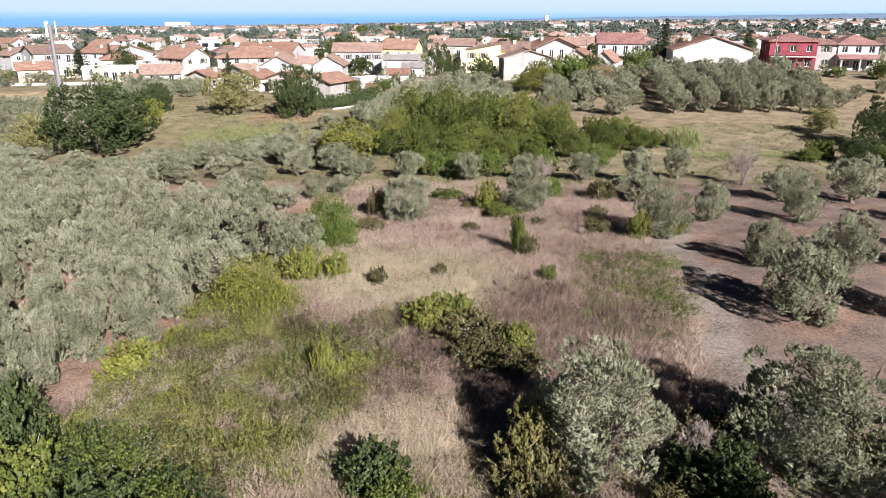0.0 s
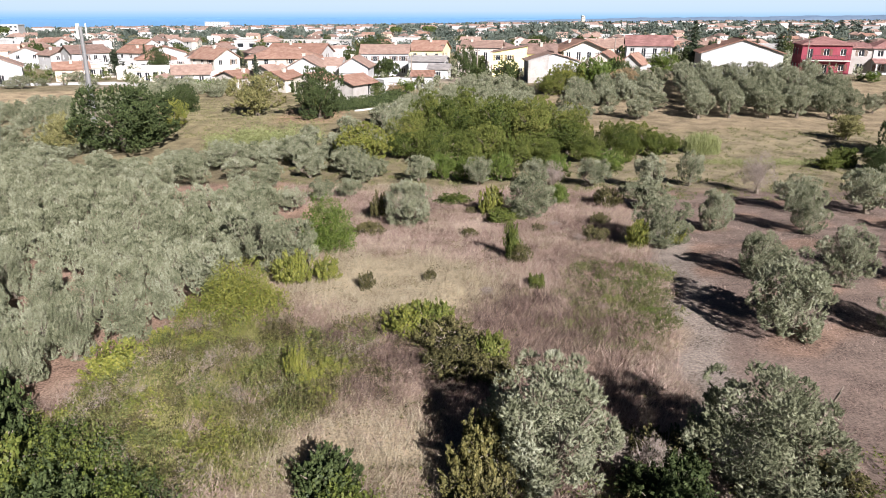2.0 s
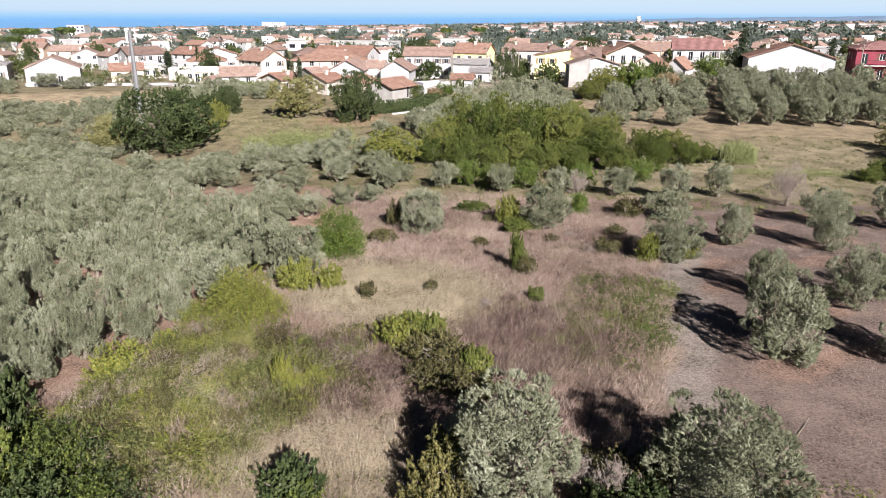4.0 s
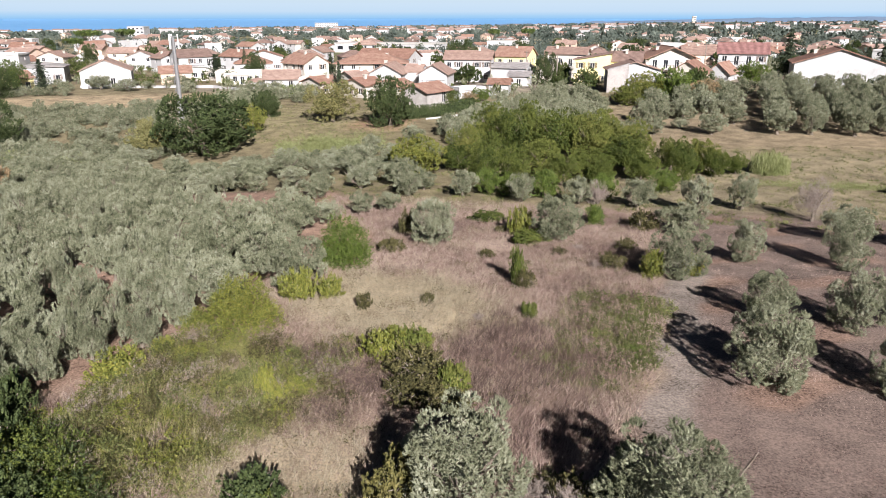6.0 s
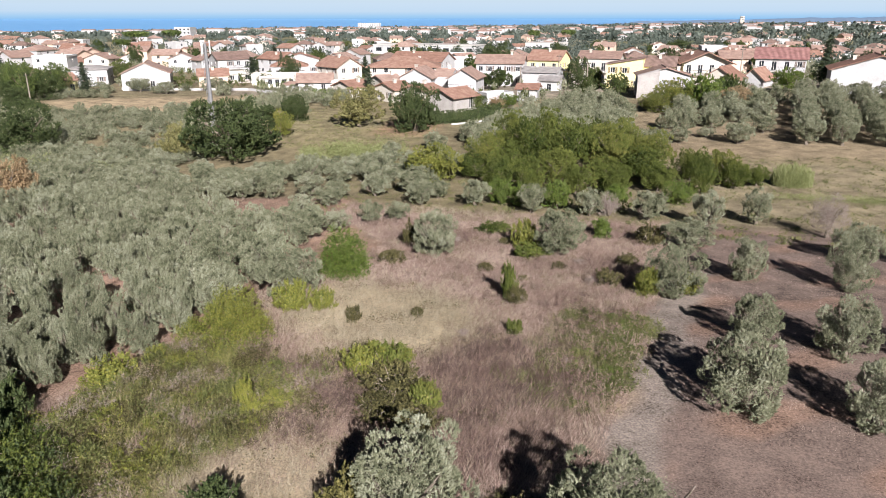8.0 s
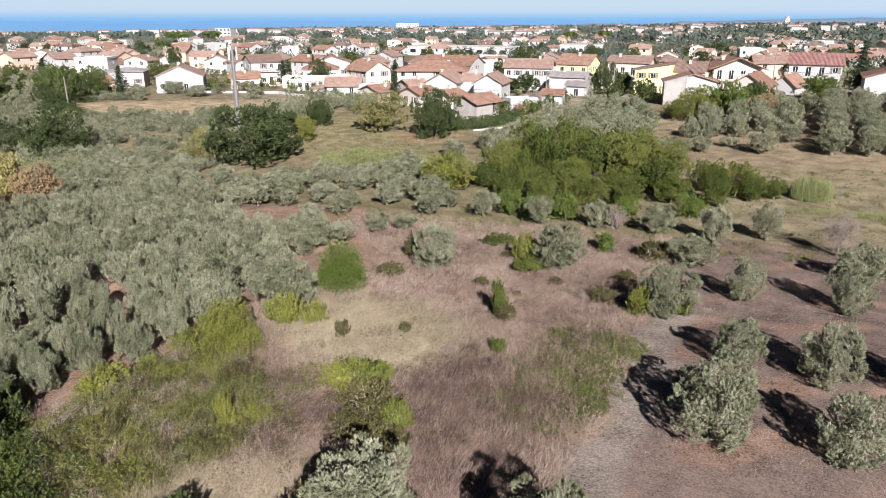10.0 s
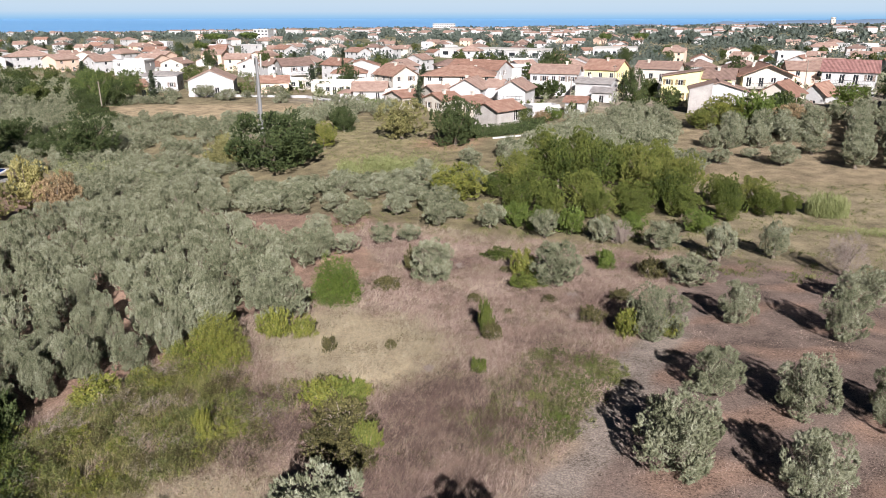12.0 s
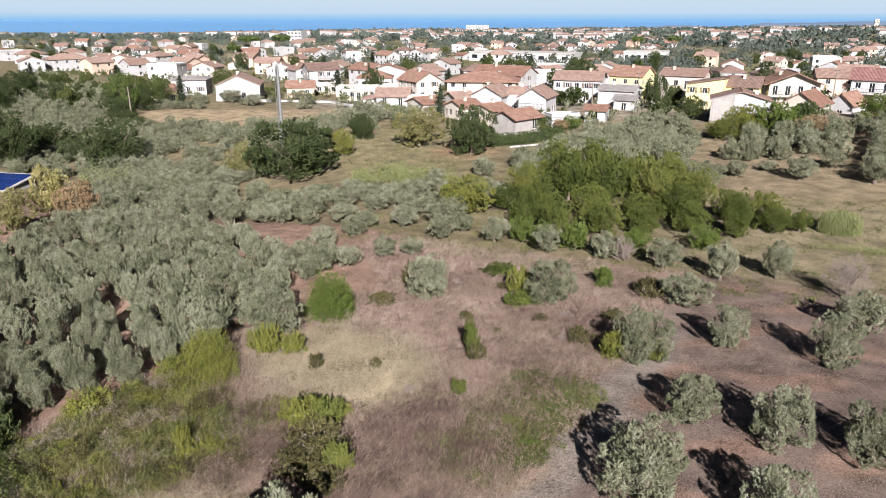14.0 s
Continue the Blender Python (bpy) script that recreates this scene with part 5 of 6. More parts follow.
house(-35.2, 157, 0, 7.2, 9.0, 4.6, 1.9, "y", W, "pinkish", "white gabled house with pinkish tiles and dark shutters", cols=3, side=2, base=-0.5, shutters=0.8)
house(-24.5, 157, 0, 6.2, 9.0, 4.6, 1.8, "y", W, "pinkish", "white gabled house with a planted balcony", cols=2, side=2, base=-0.4, shutters=0.8, balcony="full")
house(-30.0, 160, 0, 4.2, 7.0, 4.6, 1.4, "x", W, "pinkish", "white middle wing with a tiled roof and dark skylights", cols=1, side=0, base=-0.5, chimneys=1, over=0.1)
house(-49.2, 150, 58, 5.4, 7.0, 2.9, 1.1, "x", "cream", O, "small cream cottage with an orange roof", cols=2, side=2, base=-0.65, storeys=1, shutters=1)
house(-38.4, 147, 58, 5.4, 7.0, 2.9, 1.2, "x", "cream", O, "cream cottage with brown shutters and orange roof", cols=2, side=2, base=-0.6, storeys=1, shutters=1)
house(-30.3, 142, 62, 5.4, 7.0, 3.0, 1.0, "x", "cream", O, "cream cottage behind the oak with an orange roof", cols=2, side=2, base=-0.4, storeys=1, shutters=1)
house(-43.5, 157, 50, 5.0, 7.0, 3.4, 1.2, "x", "cream", "pinkish", "low cream cottage between taller houses", cols=2, side=2, base=-0.5, storeys=1, shutters=1)
house(-21.3, 131.6, 66, 7.4, 5.6, 2.4, 1.2, "x", "grey", O, "dark grey shed with a bright orange tiled roof", cols=2, side=1, storeys=1, base=0.4, name="shed", category="shed", shutters=0.0, chimneys=0, over=0.6)
house(-14.6, 139.5, 40, 6.0, 3.6, 1.9, 0.3, "flat", W, "grey", "low white garden store with a flat roof", cols=1, side=1, storeys=1, base=0.4, name="outbuilding", category="outbuilding", chimneys=0, shutters=0)
house(-22.2, 189, 3, 12.1, 9.0, 6.0, 1.75, "x", W, "pinkish", "long white house with pinkish tiled ridge roof", cols=5, side=2, base=-0.5, shutters=0.3)
house(-11.7, 208, -12, 9.4, 10.0, 6.2, 2.25, "x", "yellow", O, "yellow house with an orange tiled roof", cols=3, side=3, base=-0.75)
house(-10.0, 179, -6, 8.5, 8.0, 4.7, 0.9, "x", W, "grey", "white house with greyish tiled roof and outside stairs", cols=2, side=2, base=-0.6)
house(-6.9, 170, -5, 4.6, 5.0, 2.9, 0.75, "x", W, "grey", "low white wing with greyish roof", cols=1, side=1, storeys=1, base=-0.1, chimneys=0)
house(-9.1, 147, 0, 4.0, 5.0, 2.4, 0.7, "x", W, O, "small white outbuilding with an orange roof", cols=1, side=1, storeys=1, base=0.6, name="outbuilding", category="outbuilding", chimneys=0, shutters=0)
house(3.3, 199, -6, 10.6, 10.0, 6.8, 1.4, "x", "cream", "pinkish", "long cream house with pale pinkish roof", cols=4, side=3, base=-0.2, balcony="half")
house(10.1, 178, -96, 8.0, 8.2, 5.9, 1.5, "lean", "yellow", "brown", "bright yellow house with a sloping brown roof", cols=0, side=3, base=0.45, shutters=1, chimneys=0)
house(17.9, 180, -6, 7.0, 8.0, 5.2, 1.85, "x", "yellow", "brown", "yellow wing with brown tiled roof and balcony", cols=2, side=2, base=0.8, balcony="half")
house(17.5, 152.5, 4, 10.2, 8.0, 4.4, 1.5, "y", W, "pinkish", "low white gabled house with pinkish tiled roof", cols=2, side=2, base=1.4, storeys=1)
house(14.5, 147.9, -86, 1.0, 4.1, 4.8, 1.1, "lean", "grey", "grey", "bare grey rendered lean-to beside the white house", cols=0, side=0, storeys=1, base=1.1, chimneys=0, name="lean_to", category="outbuilding", over=0.1)
house(27.5, 184, 8, 10.4, 10.0, 5.6, 2.15, "y", "cream", O, "house with orange roof and a deep dark balcony", cols=4, side=3, base=1.25, balcony="full", over=1.3)
house(29.3, 154, -20, 6.6, 8.0, 3.6, 2.1, "y", "cream", O, "cream gabled house with orange tiled roof", cols=2, side=2, base=1.7, storeys=1)
house(37.3, 164, -24, 4.4, 8.0, 3.4, 1.9, "y", W, O, "whitewashed house with a steep orange roof", cols=1, side=2, base=1.25, storeys=1)
house(32.0, 146, 0, 3.2, 3.0, 1.7, 0.5, "lean", "pink", "pinkish", "low pink garden shed with tiled roof", cols=1, side=1, storeys=1, base=2.2, chimneys=0, name="garden_shed", category="shed", shutters=0)
house(46.1, 190, -9, 11.0, 10.0, 5.8, 2.1, "x", W, "rose", "white house with a brownish-red roof and roof terrace", cols=4, side=2, base=1.8, balcony="full")
house(56.1, 153, -10, 15.5, 11.0, 4.8, 2.55, "y", W, O, "broad white gabled house with a low orange roof", cols=4, side=2, base=2.75, shutters=0.2, chimneys=1)
house(75.4, 158, -12, 9.4, 9.0, 6.2, 1.4, "hip", "red", "rose", "crimson house with two rows of balconies", cols=3, side=3, base=2.85, balcony="full", shutters=0.3)
house(88.1, 156, -12, 7.8, 9.0, 5.6, 1.6, "hip", W, "rose", "white villa with a rosy hipped roof and porch", cols=3, side=2, base=2.95, porch=2.6, shutters=0.2)
house(82.1, 157, -12, 4.2, 8.0, 5.4, 0.6, "lean", "grey", "rose", "grey rendered wing of the villa with rosy tiles", cols=1, side=1, storeys=2, base=3.1, chimneys=0)
for x, y, yaw, w, d in ((-84, 180, 24, 12, 5), (-76, 189, 20, 10, 5), (-97, 184, 30, 10, 6), (-56, 163, 14, 6.5, 3.5), (0.5, 187, -6, 7.5, 4), (-79, 172, 24, 9, 4)):
    house(x, y, yaw, w, d, 2.5, 0.2, "flat", "cream", "grey", "low flat-roofed outbuilding with dark open bays", cols=5, side=1, storeys=1, chimneys=0, name="outbuilding", category="outbuilding", group="village outbuildings", shutters=0.0)
house(-127.5, 150, 60, 5.5, 8.0, 3.2, 1.3, "x", "yellow", O, "pale yellow house with orange tiles", cols=2, side=2, base=-1.2, storeys=1)
house(-132.0, 166, 30, 10.0, 9.0, 4.2, 0.8, "hip", W, "grey", "white house with a low grey roof", cols=3, side=2, base=-0.6)
house(-98, 172, 32, 7.5, 6.0, 3.0, 1.3, "x", "pink", O, "small pinkish house with an orange roof", cols=2, side=1, storeys=1, base=-0.8)

# houses of the village further off
proto, far_proto = [], []
for i, (w, d, h, rise, roof, wall, tiles, cols, st) in enumerate((
        (13, 10, 6.0, 2.2, "x", W, O, 4, 2), (11, 10, 5.8, 2.2, "y", W, "pinkish", 3, 2), (15, 11, 6.2, 2.4, "hip", W, "pinkish", 4, 2), (10, 9, 3.4, 1.8, "x", W, O, 3, 1),
        (12, 10, 6.0, 2.0, "x", "pink", "pinkish", 3, 2), (14, 10, 6.4, 0.4, "flat", W, "grey", 4, 2), (12, 10, 6.0, 2.2, "hip", W, "brown", 3, 2), (11, 9, 5.6, 2.0, "y", "cream", "pinkish", 3, 2))):
    label = "%s village house with %s roof" % (wall, "a flat concrete" if roof == "flat" else "a " + tiles + " tiled")
    for far, rows, x, y in ((False, proto, -118 + i * 34 if i % 2 else -104 + i * 38, 222 + (i * 37) % 31), (True, far_proto, -210 + i * 52, 352 + (i * 29) % 40)):
        rows.append(house(x, y, (i * 53) % 40 - 20, 0.84 * w, 0.84 * d, 0.88 * h, 0.85 * rise, roof, wall, tiles, label, cols=cols - 1, side=1, storeys=st, shutters=0.0, seed=40 + i, far=far))
rnd = random.Random(12)
spots = [(o.location.x, o.location.y) for o in scene.objects if o.get("category") == "house"]
made = 0
while made < 240:
    y = 212 + 720 * rnd.random() ** 1.25
    az = rnd.uniform(-60, 36)
    x = y * math.tan(radians(az))
    gap = 13 if y < 420 else 17
    if abs(az) > 58 or y * abs(math.tan(radians(az))) > 620 or any((x - a) ** 2 + (y - b) ** 2 < gap ** 2 for a, b in spots):
        continue
    if value_noise(x, y, 240, 21) + 0.6 < rnd.random() * 0.7 or (40 < x < 140 and y < 300) or (-110 < x < -30 and 320 < y < 350):
        continue
    spots.append((x, y))
    copy_thing(rnd.choice(far_proto if y > 330 else proto), pose(x, y, float(ground_z(x, y)) - 0.5, 0, 0, rnd.uniform(-35, 35) + rnd.choice((0, 0, 90))))
    made += 1


def block(name, x, y, yaw, w, d, h, label, category, wall=W, rows=2, cols=8):
    """A plain large building: walls with bands of recessed windows, a low parapet."""
    root = thing(name, pose(x, y, float(ground_z(x, y)), 0, 0, yaw), label, category)
    bm = bmesh.new()
    holes = [(w * (c + 0.25) / cols, w * (c + 0.75) / cols, h * (s + 0.35) / rows, h * (s + 0.75) / rows) for s in range(rows) for c in range(cols)]
    facade(bm, (-w / 2, -d / 2), (1, 0), (0, -1), w, -3, h, holes, 0.4)
    for p, u, n, width in (((w / 2, -d / 2), (0, 1), (1, 0), d), ((w / 2, d / 2), (-1, 0), (0, 1), w), ((-w / 2, d / 2), (0, -1), (-1, 0), d)):
        facade(bm, p, u, n, width, -3, h, [], 0.4)
    part("wall", bm, PLASTER[wall], root)
    bm = bmesh.new()
    box(bm, -w / 2 - 0.3, w / 2 + 0.3, -d / 2 - 0.3, d / 2 + 0.3, h + 0.003, h + 0.5)
    part("roof", bm, CONCRETE, root)
    for i, (a, b, c, e) in enumerate(holes):
        part("pane", shared("pane_%s" % name, lambda bm: box(bm, -(b - a) / 2, (b - a) / 2, -0.03, 0.03, 0, e - c), GLASS), None, root, "", pose(-w / 2 + (a + b) / 2, -d / 2 + 0.3, c))


block("warehouse", -103.5, 410, -4, 62, 22, 5.0, "long white warehouse with a flat roof", "warehouse", W, 1, 9)
block("warehouse", -37, 430, 4, 24, 22, 5.5, "pale flat-roofed warehouse behind the houses", "warehouse", W, 1, 7)
block("hospital", -690, 1900, 20, 62, 20, 20, "far white block of a building near the coast", "building", W, 4, 10)
block("tower_block", 262, 1850, 0, 9, 9, 25, "far square tower above the roofs", "tower", "cream", 5, 3)
block("apartment_block", -420, 640, 10, 16, 14, 13, "white apartment block among trees", "building", W, 4, 4)


# ---- village greenery ----
for x, y, r, h in ((49.3, 160.9, 3.1, 10.7), (63.9, 151.5, 2.5, 8.2)):
    plant("conifer", "conifer", x, y, r, h, "tall dark cypress-like conifer beside a white house", "tree", "village conifers", rng)
plant("conifer", "conifer", -43.8, 146.4, 1.8, 7.4, "slender conifer with thin greyish needles", "tree", "village conifers", rng)
plant("conifer", "conifer", -110.4, 138.5, 2.9, 7.8, "broad dark conifer before a white house", "tree", "village conifers", rng)
for x, y, r, h in ((-117.0, 128.0, 4.6, 8.2), (-125.0, 133.0, 4.8, 7.0), (-131.0, 139.5, 4.4, 7.5), (-121.0, 141.5, 3.6, 7.0)):
    plant("pine", "pine_tree", x, y, r, h, "rounded light green pine below the houses", "tree", "pines", rng)
for x, y, h in ((-84, 232, 9), (-70, 214, 7), (-98, 212, 8), (-60, 240, 8)):
    plant("conifer", "conifer", x, y, 1.7, h, "narrow dark conifer among houses", "tree", "village conifers", rng)
for x, y, r, h in ((-65, 581, 6.5, 13), (-38, 590, 6.5, 13), (-330, 450, 9, 12), (-318, 470, 9, 13), (-345, 462, 8, 12), (-250, 330, 6, 9)):
    plant("umbrella_pine", "umbrella_pine", x, y, r, h, "umbrella pine with a flat bright green crown", "tree", "umbrella pines", rng)
for x, y, r, h, k in ((19.1, 134.6, 4.4, 5.3, "yellow_tree"), (23.9, 134.1, 4.0, 5.7, "bright_tree"), (28.2, 137.5, 2.9, 5.0, "garden_tree"), (29.2, 132.9, 2.9, 3.8, "autumn_tree"), (15.7, 131.4, 3.4, 4.0, "broadleaf"), (40.5, 151.4, 3.3, 4.5, "bright_tree"), (8.2, 151.5, 3.1, 4.8, "garden_tree"), (-1.0, 175.0, 3.4, 7.5, "oak"),
                      (2.7, 152.9, 2.6, 4.1, "garden_tree"), (-29.5, 222.0, 6.0, 10.0, "oak"), (-20.0, 173.5, 4.0, 4.6, "garden_tree"), (-24.5, 174.0, 3.0, 3.8, "garden_tree"), (-82.5, 172.0, 2.6, 3.4, "oak"), (-100.0, 178.0, 3.0, 4.6, "garden_tree"), (-17.4, 133.8, 2.3, 3.0, "garden_tree"), (-13.4, 134.3, 1.9, 2.3, "autumn_tree"), (-11.4, 135.2, 2.1, 2.8, "bright_tree"),
                      (-26.2, 123.0, 2.1, 3.9, "yellow_tree"), (56.7, 137.1, 2.3, 2.9, "garden_tree"), (83.3, 135.9, 2.5, 2.9, "garden_tree"), (76.4, 138.1, 1.7, 2.1, "bright_tree"), (-50.3, 105.1, 2.9, 4.9, "olive"), (-95.1, 147.3, 2.6, 2.9, "olive"), (-105.6, 151.2, 3.0, 3.2, "olive"), (-91.1, 161.7, 3.0, 3.0, "olive"), (-48.2, 118.4, 2.5, 4.4, "oak")):
    plant(k, "garden_tree", x, y, r, h, "leafy tree in the gardens before the houses", "tree", "garden trees", rng)
for i in range(230):
    y = 175 + 340 * rng.random()
    x = y * math.tan(radians(rng.uniform(-58, 36)))
    if all((x - a) ** 2 + (y - b) ** 2 > 64 for a, b in spots):
        plant(rng.choice(("garden_tree", "garden_tree", "garden_tree", "oak", "conifer")), "garden_tree", x, y, rng.uniform(2.4, 4.4), rng.uniform(4.0, 8.0), "green tree among the village roofs", "tree", "village trees", rng)
for i in range(34):
    y = 95 + 70 * rng.random()
    x = rng.uniform(-200, -132)
    plant("garden_tree", "wild_tree", x, y, rng.uniform(2.0, 4.4), rng.uniform(3.0, 6.5), "green wild tree in scrub before the village", "tree", "scrub trees", rng)


for x, y, r, h in ((-143.8, 113.5, 4.8, 6.7), (-152.2, 121.7, 5.3, 7.2), (-138.3, 125.2, 4.3, 6.3), (-162.4, 133.7, 5.3, 7.7), (-115.4, 131.2, 3.9, 5.8), (-119.2, 125.4, 3.5, 4.8), (-112.4, 121.4, 3.3, 3.9), (-106.5, 115.5, 3.4, 3.0), (-101.5, 113.0, 3.0, 2.8), (-97.0, 111.5, 2.4, 2.2)):
    plant("oak", "oak_tree", x, y, r, h, "dark green oak in scrub before the village", "tree", "scrub trees", rng)


def far_woods(name, n, y0, y1, size, seed, label, thr):
    """Distant tree belts: loose heaps of leaf clumps, past counting."""
    r = np.random.default_rng(seed)
    y = y0 + (y1 - y0) * r.uniform(0, 1, n * 6) ** 1.1
    x = y * np.tan(np.radians(r.uniform(-62, 42, n * 6)))
    keep = value_noise(x, y * 2.2, 210, seed) > thr + 0.5 * r.uniform(-1, 1, n * 6)
    for a, b in spots:
        if b > y0 - 30:
            keep &= (x - a) ** 2 + (y - b) ** 2 > 120
    x, y = x[keep][:n], y[keep][:n]
    n, k = len(x), 84 if y0 < 500 else 20
    s = size * r.uniform(0.6, 1.3, n) * (1 + y / 2500)
    d = unit(r.normal(size=(n, k, 3)))
    d[..., 2] = np.abs(d[..., 2])
    P = np.stack([x, y, ground_z(x, y) + s * 0.25], 1)[:, None] + d * s[:, None, None] * np.array([0.8, 0.8, 0.95]) * r.uniform(0.6, 1.05, (n, k, 1))
    A = unit(d + r.normal(size=(n, k, 3)) * 0.6)
    B = unit(np.cross(A, r.normal(size=(n, k, 3))))
    L = np.repeat(s * (0.2 if y0 < 500 else 0.55), k)[:, None]
    V, F = leaf_quads(P.reshape(-1, 3), A.reshape(-1, 3), B.reshape(-1, 3), L, L * 0.8)
    tagged(new(name, np_mesh(name, V, F, HAZED_LEAF)), label, "woods", kind="stuff")


rows = []
for i in range(800):
    y = rng.uniform(140, 300)
    x = rng.uniform(-1.25, 0.62) * y
    if all((x - a) ** 2 + (y - c) ** 2 > 45 for a, c in spots) and not (x < -26 and y < 152):
        rows.append((x, y, rng.uniform(0.9, 2.4), rng.uniform(1.2, 3.6)))
forest("garden_shrubs", rows[::2], VILLAGE_LEAF, 26, 70, 0.26, 0.18, "green shrubs in gardens between the houses", "shrubs", 71, 0.17)
forest("garden_shrubs", rows[1::2], OLIVE_LEAF, 26, 70, 0.26, 0.14, "grey-green shrubs in gardens between the houses", "shrubs", 72, 0.17)
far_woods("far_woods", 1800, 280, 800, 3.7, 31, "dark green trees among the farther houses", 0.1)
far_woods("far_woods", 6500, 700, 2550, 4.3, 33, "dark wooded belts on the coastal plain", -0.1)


def far_town(n, seed):
    """The scattered white houses of the far plain: tiny gabled blocks, past counting."""
    r = np.random.default_rng(seed)
    bm_w, bm_r = bmesh.new(), bmesh.new()
    c = 0
    while c < n:
        y = 900 + 1430 * r.random()
        x = y * math.tan(radians(r.uniform(-60, 40)))
        if value_noise(x, y, 420, 5) < 0.5 * r.random() - 0.1:
            continue
        w, d, h, z, q = r.uniform(9, 22), r.uniform(9, 14), r.uniform(5, 10), float(ground_z(x, y)), r.uniform(-0.6, 0.6)
        rot = Matrix.Translation((x, y, z)) @ Matrix.Rotation(q, 4, "Z")
        k = len(bm_w.verts)
        box(bm_w, -w / 2, w / 2, -d / 2, d / 2, -2, h)
        bm_w.verts.ensure_lookup_table()
        for v in bm_w.verts[k:]:
            v.co = rot @ v.co
        k = len(bm_r.verts)
        a = [bm_r.verts.new(p) for p in ((-w / 2, -d / 2, h + 0.05), (w / 2, -d / 2, h + 0.05), (w / 2, d / 2, h + 0.05), (-w / 2, d / 2, h + 0.05), (-w / 2, 0, h + 2), (w / 2, 0, h + 2))]
        for f in ((0, 1, 5, 4), (2, 3, 4, 5), (0, 4, 3), (1, 2, 5)):
            bm_r.faces.new([a[i] for i in f])
        for v in a:
            v.co = rot @ v.co
        c += 1
    root = thing("far_town", pose(0, 0, 0), "white and red houses of far villages", "houses", kind="stuff")
    part("wall", bm_w, PLASTER["white"], root)
    part("roof", bm_r, TILES["pinkish"], root)


far_town(520, 9)


# ---- mast, poles, hedges, walls ----
def mast(x, y, h):
    root = thing("telecom_mast", pose(x, y, float(ground_z(x, y))), "tall grey steel telecom mast with antenna panels", "mast")
    bm = bmesh.new()
    tube(bm, [(0, 0, -0.3), (0, 0, h * 0.5), (0, 0, h)], [0.42, 0.34, 0.24], 12)
    part("pole", bm, METAL, root)
    bm = bmesh.new()
    for k in range(int(h / 0.4)):
        box(bm, -0.2, 0.2, -0.62, -0.58, 0.4 * k + 0.6, 0.4 * k + 0.63)
    for s in (-0.2, 0.2):
        box(bm, s - 0.02, s + 0.02, -0.63, -0.57, 0.5, h)
    for k in range(4):
        box(bm, -0.04, 0.04, -0.6, -0.3, 1 + k * h / 4.2, 1.08 + k * h / 4.2)
    part("ladder", bm, METAL, root)
    for k in range(3):
        a = radians(120 * k + 20)
        bm = bmesh.new()
        box(bm, -0.16, 0.16, -0.09, 0.09, -1.1, 1.1)
        bmesh.ops.bevel(bm, geom=bm.edges[:], offset=0.03, segments=1, affect="EDGES")
        p = part("antenna", bm, FRAME_W, root, "white antenna panel", pose(0.75 * math.cos(a), 0.75 * math.sin(a), h - 0.6, 0, 0, math.degrees(a) + 90))
        bm = bmesh.new()
        for z in (-0.7, 0.7):
            box(bm, -0.04, 0.04, 0.09, 0.72, z, z + 0.06)
        part("bracket", bm, METAL, p)


mast(-56.6, 105.0, 14.4)


def pole(x, y, h, label):
    root = thing("utility_pole", pose(x, y, float(ground_z(x, y))), label, "pole", "utility poles")
    bm = bmesh.new()
    tube(bm, [(0, 0, -0.3), (0, 0, h)], [0.15, 0.1], 8)
    part("pole", bm, POLE, root)
    bm = bmesh.new()
    box(bm, -0.6, 0.6, -0.05, 0.05, h - 0.5, h - 0.4)
    for s in (-0.5, 0, 0.5):
        tube(bm, [(s, 0, h - 0.4), (s, 0, h - 0.2)], [0.05, 0.03], 6)
    part("crossarm", bm, IRON, root)


for x, y, h in ((-7.0, 188, 8), (2.0, 158, 7), (36.5, 184, 8), (-1.5, 182, 8), (-70, 196, 8), (-108, 120, 7), (-12.5, 158, 6), (69, 150, 7), (92, 150, 9)):
    pole(x, y, h, "weathered utility pole beside the houses")


def hedge(name, pts, w, h, leaf, label):
    """A clipped hedge: a close-set run of leafy clumps with a flat top."""
    r = np.random.default_rng(3)
    C = []
    for a, b in zip(pts, pts[1:]):
        n = max(2, int(math.dist(a, b) / 0.5))
        C += [(a[0] + (b[0] - a[0]) * i / n, a[1] + (b[1] - a[1]) * i / n, 0) for i in range(n)]
    C = np.array(C)
    C[:, 2] = ground_z(C[:, 0], C[:, 1]) + h * 0.45
    C = np.concatenate([C, C + np.array([0, 0, h * 0.25]), C + np.array([0, w * 0.25, 0])])
    inner = [(c, (0.5, 0.45, h * 0.5)) for c in C[::2]]
    root = thing(name, pose(0, 0, 0), label, "hedge")
    part("foliage", leaf_mesh("foliage", foliage(r, C, np.full(len(C), h * 0.36), np.tile((0, 0, 1.0), (len(C), 1)), len(C) * 90, 0.25, 0.16, 1.2, inner=inner), leaf), None, root)


hedge("hedge", [(-23.6, 117.5), (-17.6, 122.0), (-11.6, 129.5)], 1.2, 2.0, OAK_LEAF, "clipped dark green hedge along a garden")
hedge("hedge", [(-55.4, 142.9), (-50.6, 142.9)], 1.4, 2.2, BRIGHT_LEAF, "short bright green clipped hedge")


